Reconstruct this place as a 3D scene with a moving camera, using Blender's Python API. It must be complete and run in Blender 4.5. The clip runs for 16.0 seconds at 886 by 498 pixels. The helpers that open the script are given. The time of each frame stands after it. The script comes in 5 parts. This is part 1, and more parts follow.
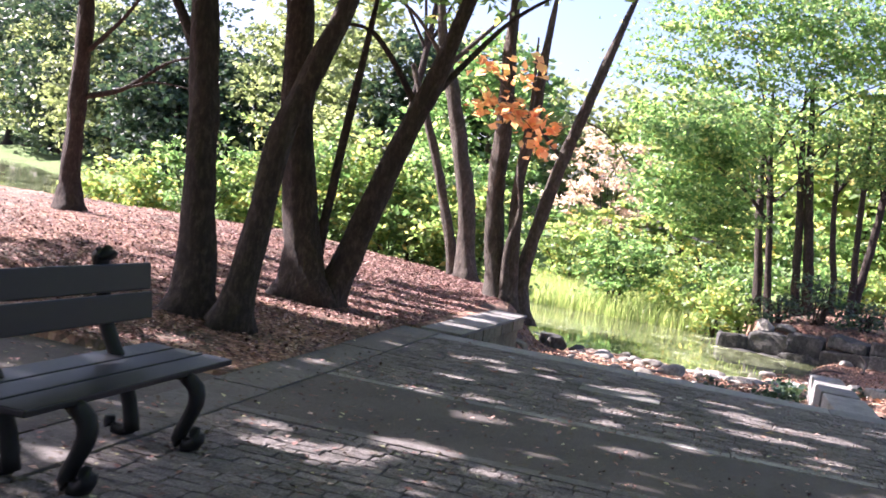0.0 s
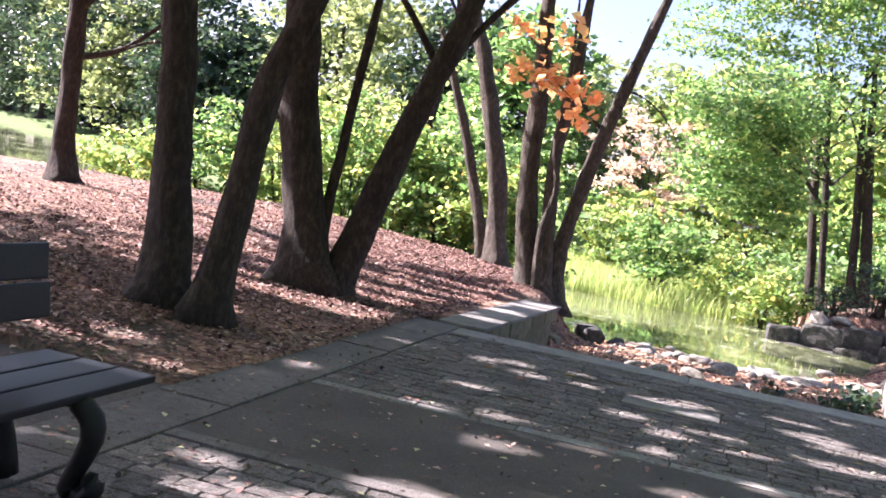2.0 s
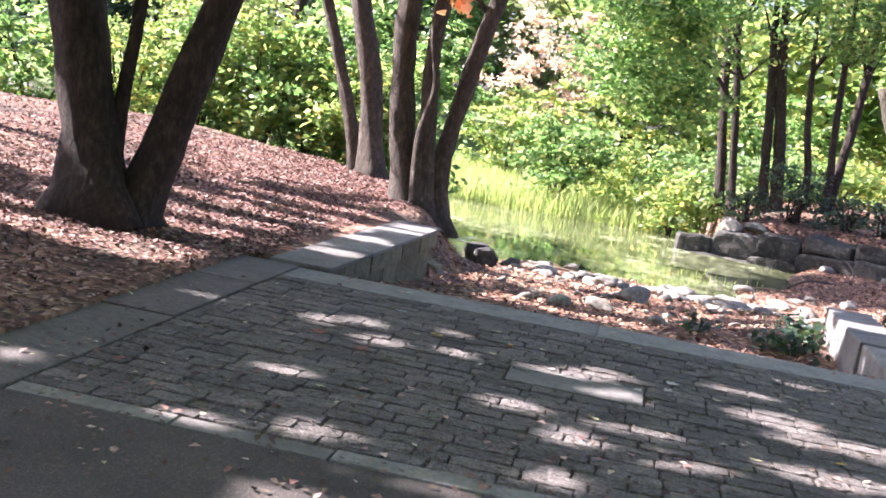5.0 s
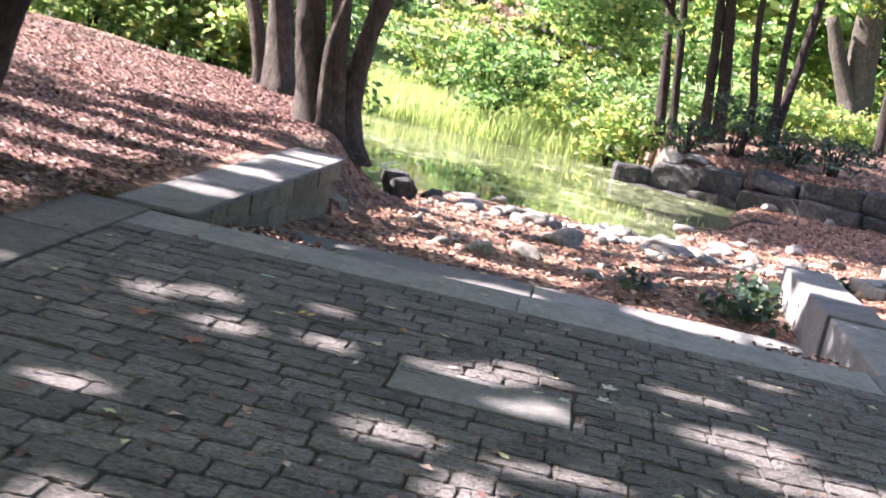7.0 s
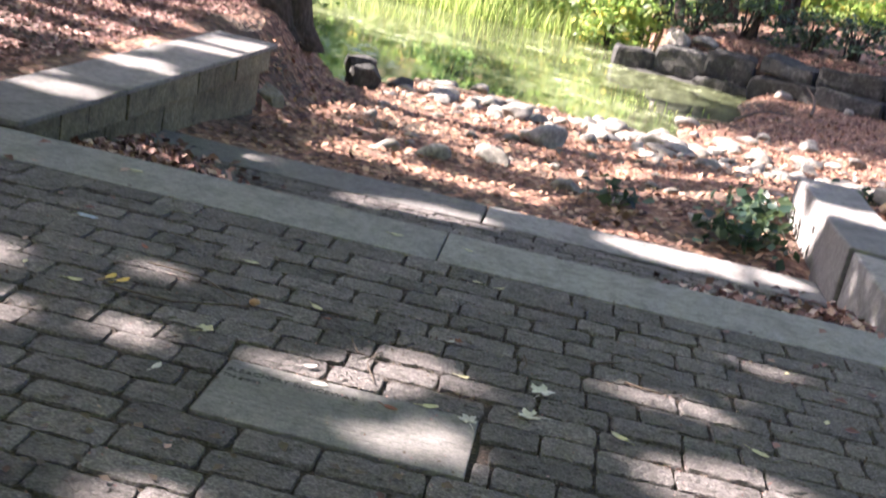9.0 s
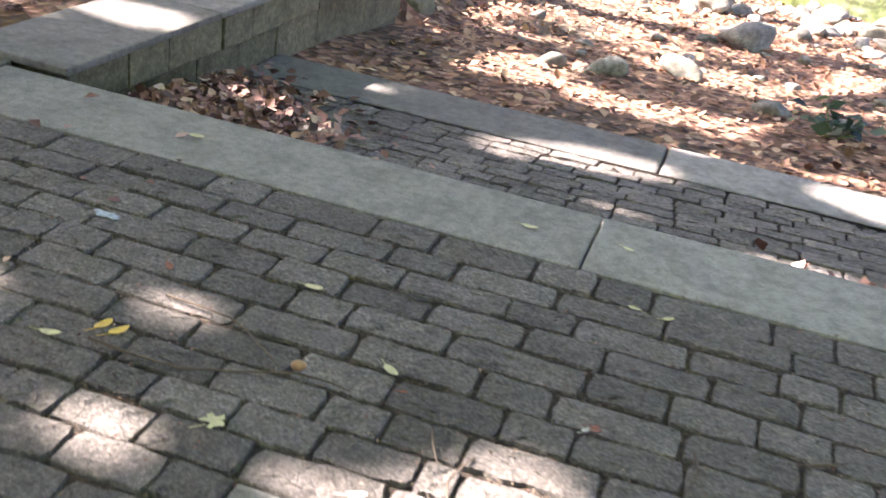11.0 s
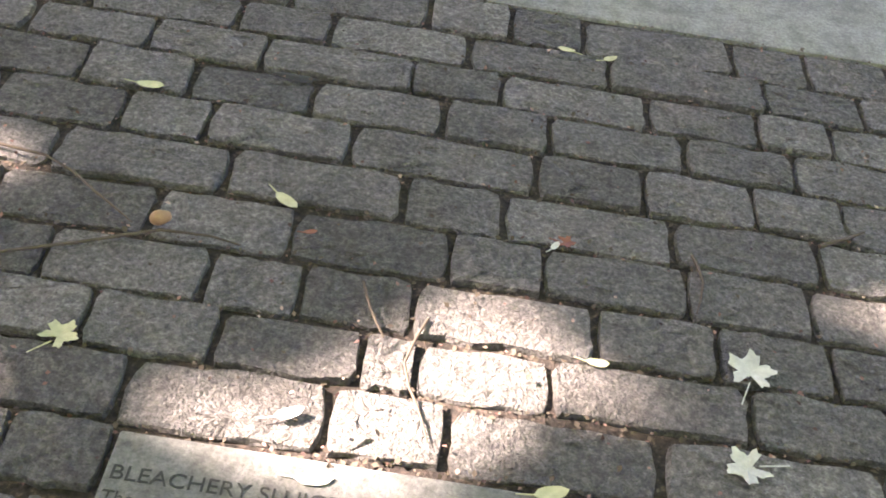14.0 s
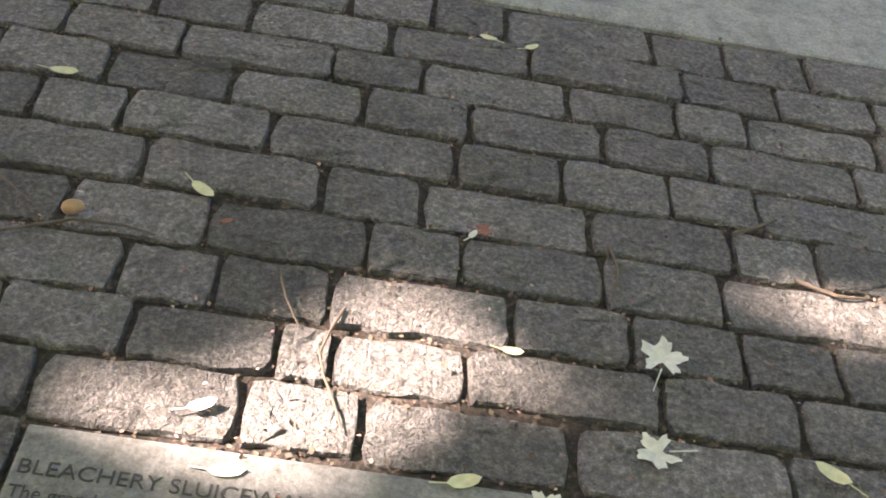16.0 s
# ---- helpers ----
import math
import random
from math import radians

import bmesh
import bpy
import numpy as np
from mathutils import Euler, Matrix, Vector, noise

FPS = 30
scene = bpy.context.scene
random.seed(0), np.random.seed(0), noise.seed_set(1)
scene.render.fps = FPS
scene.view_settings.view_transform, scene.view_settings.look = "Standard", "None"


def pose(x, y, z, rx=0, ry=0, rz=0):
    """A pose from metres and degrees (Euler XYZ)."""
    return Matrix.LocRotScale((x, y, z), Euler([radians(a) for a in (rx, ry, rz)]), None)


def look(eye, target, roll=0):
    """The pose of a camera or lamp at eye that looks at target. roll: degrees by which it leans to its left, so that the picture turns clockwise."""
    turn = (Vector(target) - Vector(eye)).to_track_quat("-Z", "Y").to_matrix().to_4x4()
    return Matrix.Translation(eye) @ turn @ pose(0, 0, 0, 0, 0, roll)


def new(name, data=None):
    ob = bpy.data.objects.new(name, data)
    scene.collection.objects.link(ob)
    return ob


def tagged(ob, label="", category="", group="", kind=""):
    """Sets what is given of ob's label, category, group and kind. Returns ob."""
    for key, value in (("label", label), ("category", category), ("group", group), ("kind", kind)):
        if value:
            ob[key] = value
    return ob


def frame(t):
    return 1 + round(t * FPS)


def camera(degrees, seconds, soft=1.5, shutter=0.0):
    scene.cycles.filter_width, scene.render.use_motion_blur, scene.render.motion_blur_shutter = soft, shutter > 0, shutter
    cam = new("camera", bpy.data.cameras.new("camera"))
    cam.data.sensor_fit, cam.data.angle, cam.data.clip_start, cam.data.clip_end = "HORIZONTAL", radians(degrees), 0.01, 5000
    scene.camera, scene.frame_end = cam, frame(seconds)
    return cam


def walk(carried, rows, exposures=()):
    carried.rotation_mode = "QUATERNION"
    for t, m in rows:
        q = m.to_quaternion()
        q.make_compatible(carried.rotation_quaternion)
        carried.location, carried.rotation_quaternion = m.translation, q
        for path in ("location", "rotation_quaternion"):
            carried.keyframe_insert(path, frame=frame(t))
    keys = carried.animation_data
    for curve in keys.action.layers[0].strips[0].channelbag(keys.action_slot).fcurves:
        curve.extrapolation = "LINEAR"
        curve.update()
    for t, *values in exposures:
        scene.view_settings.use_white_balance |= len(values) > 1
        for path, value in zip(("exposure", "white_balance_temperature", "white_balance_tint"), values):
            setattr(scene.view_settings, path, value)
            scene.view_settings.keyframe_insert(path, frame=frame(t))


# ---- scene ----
cam = camera(44.0, 16.0, soft=1.7, shutter=0.4)
PATH = [
    (0, (0.566, -12.345, 1.636), (0.098, -10.403, 1.54), 9.3),
    (0.5, (0.443, -11.807, 1.6), (-0.013, -9.861, 1.509), 10.7),
    (0.7, (0.36, -11.665, 1.58), (-0.064, -9.713, 1.482), 8.3),
    (1, (0.394, -11.44, 1.569), (-0.077, -9.5, 1.455), 10.2),
    (1.5, (0.361, -11.029, 1.584), (-0.118, -9.092, 1.449), 9.2),
    (2, (0.298, -10.564, 1.576), (-0.228, -8.639, 1.435), 10.1),
    (2.5, (0.189, -10.128, 1.53), (-0.318, -8.2, 1.366), 7.8),
    (3, (0.248, -9.711, 1.532), (-0.291, -7.791, 1.381), 9.6),
    (3.5, (0.189, -9.221, 1.513), (-0.303, -7.289, 1.356), 8.5),
    (4, (0.202, -8.829, 1.511), (-0.129, -6.871, 1.274), 7.8),
    (4.2, (0.183, -8.644, 1.531), (-0.123, -6.684, 1.283), 7.9),
    (6.3, (-0.009, -6.693, 1.512), (-0.396, -4.764, 1.153), 11.2),
    (6.5, (-0.031, -6.612, 1.531), (-0.359, -4.674, 1.164), 9.6),
    (6.6, (-0.031, -6.51, 1.555), (-0.311, -4.564, 1.187), 10.0),
    (7, (0.082, -6.06, 1.53), (-0.099, -4.11, 1.122), 11.6),
    (7.5, (0.122, -5.62, 1.509), (-0.008, -3.681, 1.036), 12.7),
    (8, (0.149, -5.124, 1.522), (0.155, -3.185, 1.034), 10.7),
    (8.5, (0.281, -4.654, 1.518), (0.24, -2.712, 1.041), 11.2),
    (9, (0.365, -4.382, 1.485), (0.216, -2.486, 0.868), 12.0),
    (9.5, (0.432, -3.99, 1.509), (0.301, -2.136, 0.771), 11.8),
    (10, (0.486, -3.585, 1.421), (0.269, -1.759, 0.632), 13.1),
    (10.2, (0.503, -3.492, 1.478), (0.178, -1.697, 0.658), 12.7),
    (12.3, (-0.057, -2.347, 1.384), (-0.491, -0.692, 0.348), 6.6),
    (12.5, (-0.036, -2.328, 1.354), (-0.414, -0.684, 0.28), 4.8),
    (13, (-0.074, -2.318, 1.311), (-0.224, -0.725, 0.11), 7.5),
    (13.5, (-0.06, -2.328, 1.319), (-0.061, -0.826, -0.001), 9.3),
    (14, (-0.044, -2.322, 1.316), (-0.014, -0.845, -0.033), 9.8),
    (14.5, (-0.024, -2.32, 1.318), (0.015, -0.853, -0.04), 11.0),
    (15, (-0.015, -2.307, 1.32), (0.033, -0.845, -0.043), 11.1),
    (15.5, (-0.011, -2.306, 1.328), (0.086, -0.853, -0.043), 11.2),
    (16, (-0.008, -2.315, 1.333), (0.136, -0.852, -0.023), 12.7),
]
walk(cam, [(t, look(eye, target, roll)) for t, eye, target, roll in PATH],
     [(0, 2.45, 5600, 37), (3, 2.55, 5600, 36), (6.5, 2.65, 5600, 34), (8.5, 2.55, 5750, 33), (9.5, 2.8, 5900, 31), (10, 2.9, 5950, 30), (12.3, 4.0, 6250, 33), (13.2, 4.05, 6250, 33), (14.2, 3.55, 6400, 33), (16, 3.3, 6450, 33)])

# ---- light ----
SUN_FROM = Vector((-0.99, 0.12, 0.0)).normalized()
SUN_EL = radians(36)
sun_dir = Vector((SUN_FROM.x * math.cos(SUN_EL), SUN_FROM.y * math.cos(SUN_EL), math.sin(SUN_EL)))
world = bpy.data.worlds.new("world")
scene.world = world
world.use_nodes = True
wn = world.node_tree
sky = wn.nodes.new("ShaderNodeTexSky")
sky.sky_type, sky.sun_disc = "NISHITA", False
sky.dust_density = 2.5
sky.sun_elevation, sky.sun_rotation = SUN_EL, math.atan2(SUN_FROM.x, SUN_FROM.y)
wn.nodes["Background"].inputs["Strength"].default_value = 0.055
wn.links.new(sky.outputs["Color"], wn.nodes["Background"].inputs["Color"])
sun = new("sun", bpy.data.lights.new("sun", "SUN"))
sun.data.energy, sun.data.angle, sun.data.color = 5.0, radians(0.6), (1.0, 0.93, 0.7)
sun.matrix_world = look((0, 0, 30), Vector((0, 0, 30)) - sun_dir)

# ---- materials ----


def material(name, rough=0.8):
    m = bpy.data.materials.new(name)
    m.use_nodes = True
    nt = m.node_tree
    b = nt.nodes["Principled BSDF"]
    b.inputs["Roughness"].default_value = rough
    return m, nt, b


def noise_node(nt, scale, detail=5.0, rough=0.6, coords="Object", stretch=(1, 1, 1)):
    tc = nt.nodes.new("ShaderNodeTexCoord")
    mp = nt.nodes.new("ShaderNodeMapping")
    mp.inputs["Scale"].default_value = stretch
    n = nt.nodes.new("ShaderNodeTexNoise")
    n.inputs["Scale"].default_value, n.inputs["Detail"].default_value, n.inputs["Roughness"].default_value = scale, detail, rough
    if coords == "World":
        g = nt.nodes.new("ShaderNodeNewGeometry")
        nt.links.new(g.outputs["Position"], mp.inputs["Vector"])
    else:
        nt.links.new(tc.outputs[coords], mp.inputs["Vector"])
    nt.links.new(mp.outputs["Vector"], n.inputs["Vector"])
    return n.outputs["Fac"]


def ramp(nt, fac, stops):
    r = nt.nodes.new("ShaderNodeValToRGB")
    e = r.color_ramp.elements
    while len(e) < len(stops):
        e.new(0.5)
    for el, (p, c) in zip(e, stops):
        el.position, el.color = p, (*c, 1)
    nt.links.new(fac, r.inputs["Fac"])
    return r.outputs["Color"]


def mix(nt, kind, fac, a, b):
    n = nt.nodes.new("ShaderNodeMix")
    n.data_type, n.blend_type = "RGBA", kind
    for sock, v in ((n.inputs["Factor"], fac), (n.inputs["A"], a), (n.inputs["B"], b)):
        if isinstance(v, (int, float)):
            sock.default_value = v
        elif isinstance(v, tuple):
            sock.default_value = (*v, 1)
        else:
            nt.links.new(v, sock)
    return n.outputs["Result"]


def bump(nt, b, fac, strength=0.5, distance=0.01):
    n = nt.nodes.new("ShaderNodeBump")
    n.inputs["Strength"].default_value, n.inputs["Distance"].default_value = strength, distance
    nt.links.new(fac, n.inputs["Height"])
    nt.links.new(n.outputs["Normal"], b.inputs["Normal"])


def value_variation(nt, colour, source, lo, hi):
    hsv = nt.nodes.new("ShaderNodeHueSaturation")
    mr = nt.nodes.new("ShaderNodeMapRange")
    mr.inputs["To Min"].default_value, mr.inputs["To Max"].default_value = lo, hi
    nt.links.new(source, mr.inputs["Value"])
    nt.links.new(mr.outputs["Result"], hsv.inputs["Value"])
    nt.links.new(colour, hsv.inputs["Color"])
    return hsv.outputs["Color"]


def stone_material(name, dark, mid, light, grain=60, rough=0.85, per_object=True, bumpy=0.6, stain=2.5, depth=0.016):
    m, nt, b = material(name, rough)
    fine = noise_node(nt, grain, 6, 0.75, "World")
    big = noise_node(nt, stain, 4, 0.6, "World")
    col = ramp(nt, fine, [(0.3, dark), (0.5, mid), (0.72, light)])
    tint = ramp(nt, big, [(0.3, (0.62, 0.6, 0.58)), (0.55, (1, 1, 1)), (0.75, (1.0, 0.95, 0.9))])
    col = mix(nt, "MULTIPLY", 0.8, col, tint)
    pits = ramp(nt, noise_node(nt, grain * 1.7, 3, 0.8, "World"), [(0.32, (0.45, 0.43, 0.41)), (0.42, (1, 1, 1))])
    col = mix(nt, "MULTIPLY", min(1.0, bumpy), col, pits)
    if per_object:
        oi = nt.nodes.new("ShaderNodeObjectInfo")
        col = value_variation(nt, col, oi.outputs["Random"], 0.74, 1.28)
    else:
        g = nt.nodes.new("ShaderNodeNewGeometry")
        col = value_variation(nt, col, g.outputs["Random Per Island"], 0.72, 1.22)
    nt.links.new(col, b.inputs["Base Color"])
    relief = mix(nt, "ADD", 0.3, noise_node(nt, grain * 0.24, 8, 0.62, "World"), noise_node(nt, grain * 1.9, 3, 0.7, "World"))
    mottle = ramp(nt, noise_node(nt, grain * 0.2, 5, 0.65, "World"), [(0.34, (0.7, 0.69, 0.68)), (0.52, (1, 1, 1)), (0.68, (1.22, 1.2, 1.17))])
    col = mix(nt, "MULTIPLY", 0.85, col, mottle)
    nt.links.new(col, b.inputs["Base Color"])
    bump(nt, b, relief, bumpy, depth)
    return m


SETT = stone_material("sett_granite", (0.082, 0.072, 0.069), (0.18, 0.159, 0.153), (0.4, 0.358, 0.342), grain=95, bumpy=1.0, depth=0.05)
SETT_JOINED = stone_material("sett_granite_joined", (0.08, 0.07, 0.067), (0.168, 0.147, 0.142), (0.36, 0.318, 0.306), per_object=False, bumpy=1.0, depth=0.045)
SLAB = stone_material("kerb_granite", (0.13, 0.122, 0.118), (0.205, 0.192, 0.185), (0.31, 0.29, 0.279), grain=120, bumpy=0.4, stain=5.0)
BORDER = stone_material("border_granite", (0.06, 0.053, 0.052), (0.115, 0.102, 0.099), (0.22, 0.197, 0.19), grain=70, bumpy=0.7, stain=1.6)
WALLSTONE = stone_material("wall_granite", (0.085, 0.074, 0.045), (0.16, 0.14, 0.092), (0.28, 0.245, 0.17), grain=35, bumpy=0.7)
ROCK = stone_material("field_stone", (0.12, 0.108, 0.094), (0.26, 0.238, 0.205), (0.47, 0.43, 0.38), grain=18, bumpy=0.8)
# boulder colour kept darker to stand in for the bank's deep shade
BOULDER = stone_material("boulder_stone", (0.02, 0.019, 0.017), (0.048, 0.046, 0.042), (0.14, 0.132, 0.12), grain=12, bumpy=0.9)


def make_asphalt():
    m, nt, b = material("asphalt", 0.92)
    fine = noise_node(nt, 95, 6, 0.8, "World")
    big = noise_node(nt, 1.6, 5, 0.6, "World")
    col = ramp(nt, fine, [(0.36, (0.035, 0.031, 0.03)), (0.56, (0.1, 0.085, 0.082)), (0.72, (0.32, 0.275, 0.262))])
    col = mix(nt, "MULTIPLY", 0.7, col, ramp(nt, big, [(0.35, (0.6, 0.58, 0.56)), (0.65, (1.1, 1.05, 1.0))]))
    nt.links.new(col, b.inputs["Base Color"])
    bump(nt, b, fine, 0.8, 0.012)
    return m


def make_joint():
    m, nt, b = material("joint_soil", 1.0)
    fine = noise_node(nt, 70, 6, 0.7, "World")
    nt.links.new(ramp(nt, fine, [(0.36, (0.016, 0.012, 0.01)), (0.56, (0.06, 0.043, 0.036)), (0.74, (0.22, 0.145, 0.112))]), b.inputs["Base Color"])
    bump(nt, b, fine, 0.9, 0.01)
    return m


def make_ground():
    m, nt, b = material("leaf_mulch", 0.95)
    leafy = nt.nodes.new("ShaderNodeTexVoronoi")
    g = nt.nodes.new("ShaderNodeNewGeometry")
    nt.links.new(g.outputs["Position"], leafy.inputs["Vector"])
    leafy.inputs["Scale"].default_value = 17
    sep = nt.nodes.new("ShaderNodeSeparateColor")
    nt.links.new(leafy.outputs["Color"], sep.inputs["Color"])
    col = ramp(nt, sep.outputs["Red"], [(0.0, (0.05, 0.028, 0.02)), (0.35, (0.16, 0.08, 0.055)), (0.7, (0.3, 0.15, 0.1)), (1.0, (0.42, 0.27, 0.18))])
    big = noise_node(nt, 0.7, 5, 0.6, "World")
    soil = ramp(nt, noise_node(nt, 30, 5, 0.7, "World"), [(0.3, (0.03, 0.022, 0.016)), (0.7, (0.12, 0.085, 0.06))])
    mask = ramp(nt, big, [(0.48, (0, 0, 0)), (0.62, (1, 1, 1))])
    col = mix(nt, "MIX", mask, col, soil)
    # far ground turns to grass
    xyz = nt.nodes.new("ShaderNodeSeparateXYZ")
    nt.links.new(g.outputs["Position"], xyz.inputs["Vector"])
    mr = nt.nodes.new("ShaderNodeMapRange")
    mr.inputs["From Min"].default_value, mr.inputs["From Max"].default_value = 24, 29
    nt.links.new(xyz.outputs["Y"], mr.inputs["Value"])
    grass = ramp(nt, noise_node(nt, 6, 5, 0.7, "World"), [(0.3, (0.05, 0.09, 0.02)), (0.7, (0.16, 0.24, 0.06))])
    col = mix(nt, "MIX", mr.outputs["Result"], col, grass)
    nt.links.new(col, b.inputs["Base Color"])
    bump(nt, b, leafy.outputs["Distance"], 0.9, 0.03)
    return m


def make_bark(name, dark, light):
    m, nt, b = material(name, 0.95)
    ridges = noise_node(nt, 22, 7, 0.75, "World", (1, 1, 0.4))
    big = noise_node(nt, 3.2, 4, 0.6, "World")
    col = ramp(nt, ridges, [(0.32, tuple(c * 0.45 for c in dark)), (0.5, dark), (0.72, light)])
    col = mix(nt, "MULTIPLY", 0.7, col, ramp(nt, big, [(0.35, (0.6, 0.58, 0.55)), (0.65, (1.15, 1.1, 1.05))]))
    nt.links.new(col, b.inputs["Base Color"])
    bump(nt, b, ridges, 1.0, 0.06)
    return m


def make_leaf(name, stops, through_light=0.55):
    m, nt, b = material(name, 0.45)
    g = nt.nodes.new("ShaderNodeNewGeometry")
    col = ramp(nt, g.outputs["Random Per Island"], stops)
    col = mix(nt, "MULTIPLY", 0.5, col, ramp(nt, noise_node(nt, 1.1, 3, 0.5, "World"), [(0.35, (0.55, 0.6, 0.5)), (0.65, (1.15, 1.1, 1.0))]))
    nt.links.new(col, b.inputs["Base Color"])
    b.inputs["Specular IOR Level"].default_value = 0.45
    tr = nt.nodes.new("ShaderNodeBsdfTranslucent")
    bright = mix(nt, "MULTIPLY", 1.0, col, (2.6, 2.5, 2.0))
    nt.links.new(bright, tr.inputs["Color"])
    ms = nt.nodes.new("ShaderNodeMixShader")
    ms.inputs["Fac"].default_value = through_light
    nt.links.new(b.outputs["BSDF"], ms.inputs[1])
    nt.links.new(tr.outputs["BSDF"], ms.inputs[2])
    nt.links.new(ms.outputs["Shader"], nt.nodes["Material Output"].inputs["Surface"])
    return m


def make_litter(name, stops):
    m, nt, b = material(name, 0.75)
    g = nt.nodes.new("ShaderNodeNewGeometry")
    col = ramp(nt, g.outputs["Random Per Island"], stops)
    col = mix(nt, "MULTIPLY", 0.5, col, ramp(nt, noise_node(nt, 60, 4, 0.6, "World"), [(0.3, (0.5, 0.45, 0.4)), (0.7, (1.1, 1.05, 1.0))]))
    nt.links.new(col, b.inputs["Base Color"])
    return m


def make_plain(name, colour, rough=0.6, metal=0.0, grain=40, lo=0.7, hi=1.2, gloss=0.5):
    m, nt, b = material(name, rough)
    fine = noise_node(nt, grain, 4, 0.6, "World")
    nt.links.new(ramp(nt, fine, [(0.3, tuple(c * lo for c in colour)), (0.7, tuple(c * hi for c in colour))]), b.inputs["Base Color"])
    b.inputs["Metallic"].default_value = metal
    b.inputs["Specular IOR Level"].default_value = gloss
    bump(nt, b, fine, 0.25, 0.004)
    return m


def make_water():
    m, nt, b = material("pond_water", 0.06)
    weed = noise_node(nt, 0.55, 6, 0.65, "World")
    fine = noise_node(nt, 6, 6, 0.7, "World", (1, 0.45, 1))
    mask = mix(nt, "MULTIPLY", 1.0, ramp(nt, weed, [(0.46, (0, 0, 0)), (0.68, (1, 1, 1))]), ramp(nt, fine, [(0.42, (0.05, 0.05, 0.05)), (0.6, (1, 1, 1))]))
    # floating weed, tinted paler so it also stands in for bright reflections
    col = mix(nt, "MIX", mask, (0.075, 0.085, 0.04), (0.42, 0.46, 0.26))
    nt.links.new(col, b.inputs["Base Color"])
    rg = nt.nodes.new("ShaderNodeMapRange")
    rg.inputs["To Min"].default_value, rg.inputs["To Max"].default_value = 0.03, 0.35
    sep = nt.nodes.new("ShaderNodeSeparateColor")
    nt.links.new(mask, sep.inputs["Color"])
    nt.links.new(sep.outputs["Red"], rg.inputs["Value"])
    nt.links.new(rg.outputs["Result"], b.inputs["Roughness"])
    b.inputs["Specular IOR Level"].default_value = 0.9
    bump(nt, b, noise_node(nt, 2.2, 3, 0.5, "World", (1, 0.4, 1)), 0.1, 0.03)
    return m


ASPHALT, JOINT, GROUND, WATER = make_asphalt(), make_joint(), make_ground(), make_water()
BARK = make_bark("bark_brown", (0.042, 0.03, 0.025), (0.12, 0.086, 0.072))
BARK_GREY = make_bark("bark_grey", (0.085, 0.07, 0.058), (0.2, 0.17, 0.14))
GREEN = make_leaf("leaves_green", [(0.0, (0.05, 0.1, 0.035)), (0.5, (0.095, 0.18, 0.065)), (0.85, (0.19, 0.28, 0.115)), (1.0, (0.34, 0.34, 0.13))])
LIME = make_leaf("leaves_yellow_green", [(0.0, (0.09, 0.15, 0.04)), (0.5, (0.16, 0.24, 0.085)), (0.85, (0.25, 0.3, 0.11)), (1.0, (0.42, 0.32, 0.1))], 0.55)
BLUEGREEN = make_leaf("leaves_blue_green", [(0.0, (0.018, 0.04, 0.028)), (0.6, (0.04, 0.075, 0.045)), (1.0, (0.09, 0.13, 0.065))], 0.22)
WILLOW = make_leaf("leaves_willow", [(0.0, (0.1, 0.14, 0.07)), (1.0, (0.26, 0.3, 0.14))], 0.4)
ORANGE = make_leaf("leaves_orange", [(0.0, (0.5, 0.24, 0.12)), (0.6, (0.6, 0.35, 0.2)), (1.0, (0.58, 0.44, 0.2))], 0.55)
PINK = make_leaf("twigs_pink_grey", [(0.0, (0.34, 0.22, 0.2)), (0.6, (0.55, 0.45, 0.4)), (1.0, (0.62, 0.55, 0.47))], 0.3)
REED = make_leaf("reeds", [(0.0, (0.12, 0.18, 0.055)), (0.7, (0.22, 0.28, 0.11)), (1.0, (0.33, 0.33, 0.16))], 0.5)
LITTER = make_litter("fallen_leaves_brown", [(0.0, (0.05, 0.024, 0.02)), (0.4, (0.18, 0.084, 0.073)), (0.78, (0.37, 0.2, 0.172)), (1.0, (0.62, 0.45, 0.39))])
LITTER_BANK = make_litter("fallen_leaves_bank", [(0.0, (0.09, 0.045, 0.03)), (0.4, (0.24, 0.125, 0.08)), (0.75, (0.48, 0.27, 0.17)), (1.0, (0.62, 0.44, 0.3))])
LITTER_PALE = make_litter("fallen_leaf_pale", [(0.0, (0.45, 0.43, 0.22)), (1.0, (0.62, 0.58, 0.4))])
LITTER_WHITE = make_litter("fallen_leaf_white", [(0.0, (0.52, 0.5, 0.46)), (1.0, (0.62, 0.6, 0.55))])
LITTER_YELLOW = make_litter("fallen_leaf_yellow", [(0.0, (0.62, 0.38, 0.06)), (1.0, (0.7, 0.5, 0.14))])
LITTER_RED = make_litter("fallen_leaf_red", [(0.0, (0.2, 0.07, 0.045)), (1.0, (0.31, 0.125, 0.08))])
PAINTED = make_plain("bench_slats_dark", (0.006, 0.007, 0.011), 0.42, 0.0, 90, gloss=0.28)
IRON = make_plain("cast_iron", (0.009, 0.009, 0.009), 0.55, 0.0, 120, gloss=0.2)
CONCRETE = stone_material("path_concrete", (0.2, 0.19, 0.172), (0.3, 0.285, 0.26), (0.4, 0.383, 0.35), grain=90, bumpy=0.2, stain=1.2)
TWIG = make_plain("dead_twig", (0.11, 0.08, 0.06), 0.9)
ENGRAVED = make_plain("engraved_dark", (0.045, 0.042, 0.04), 0.9)
ENGRAVED_FINE = make_plain("engraved_fine", (0.17, 0.162, 0.152), 0.9)
ACORN = make_plain("acorn_brown", (0.36, 0.2, 0.1), 0.5)

# ---- building helpers ----


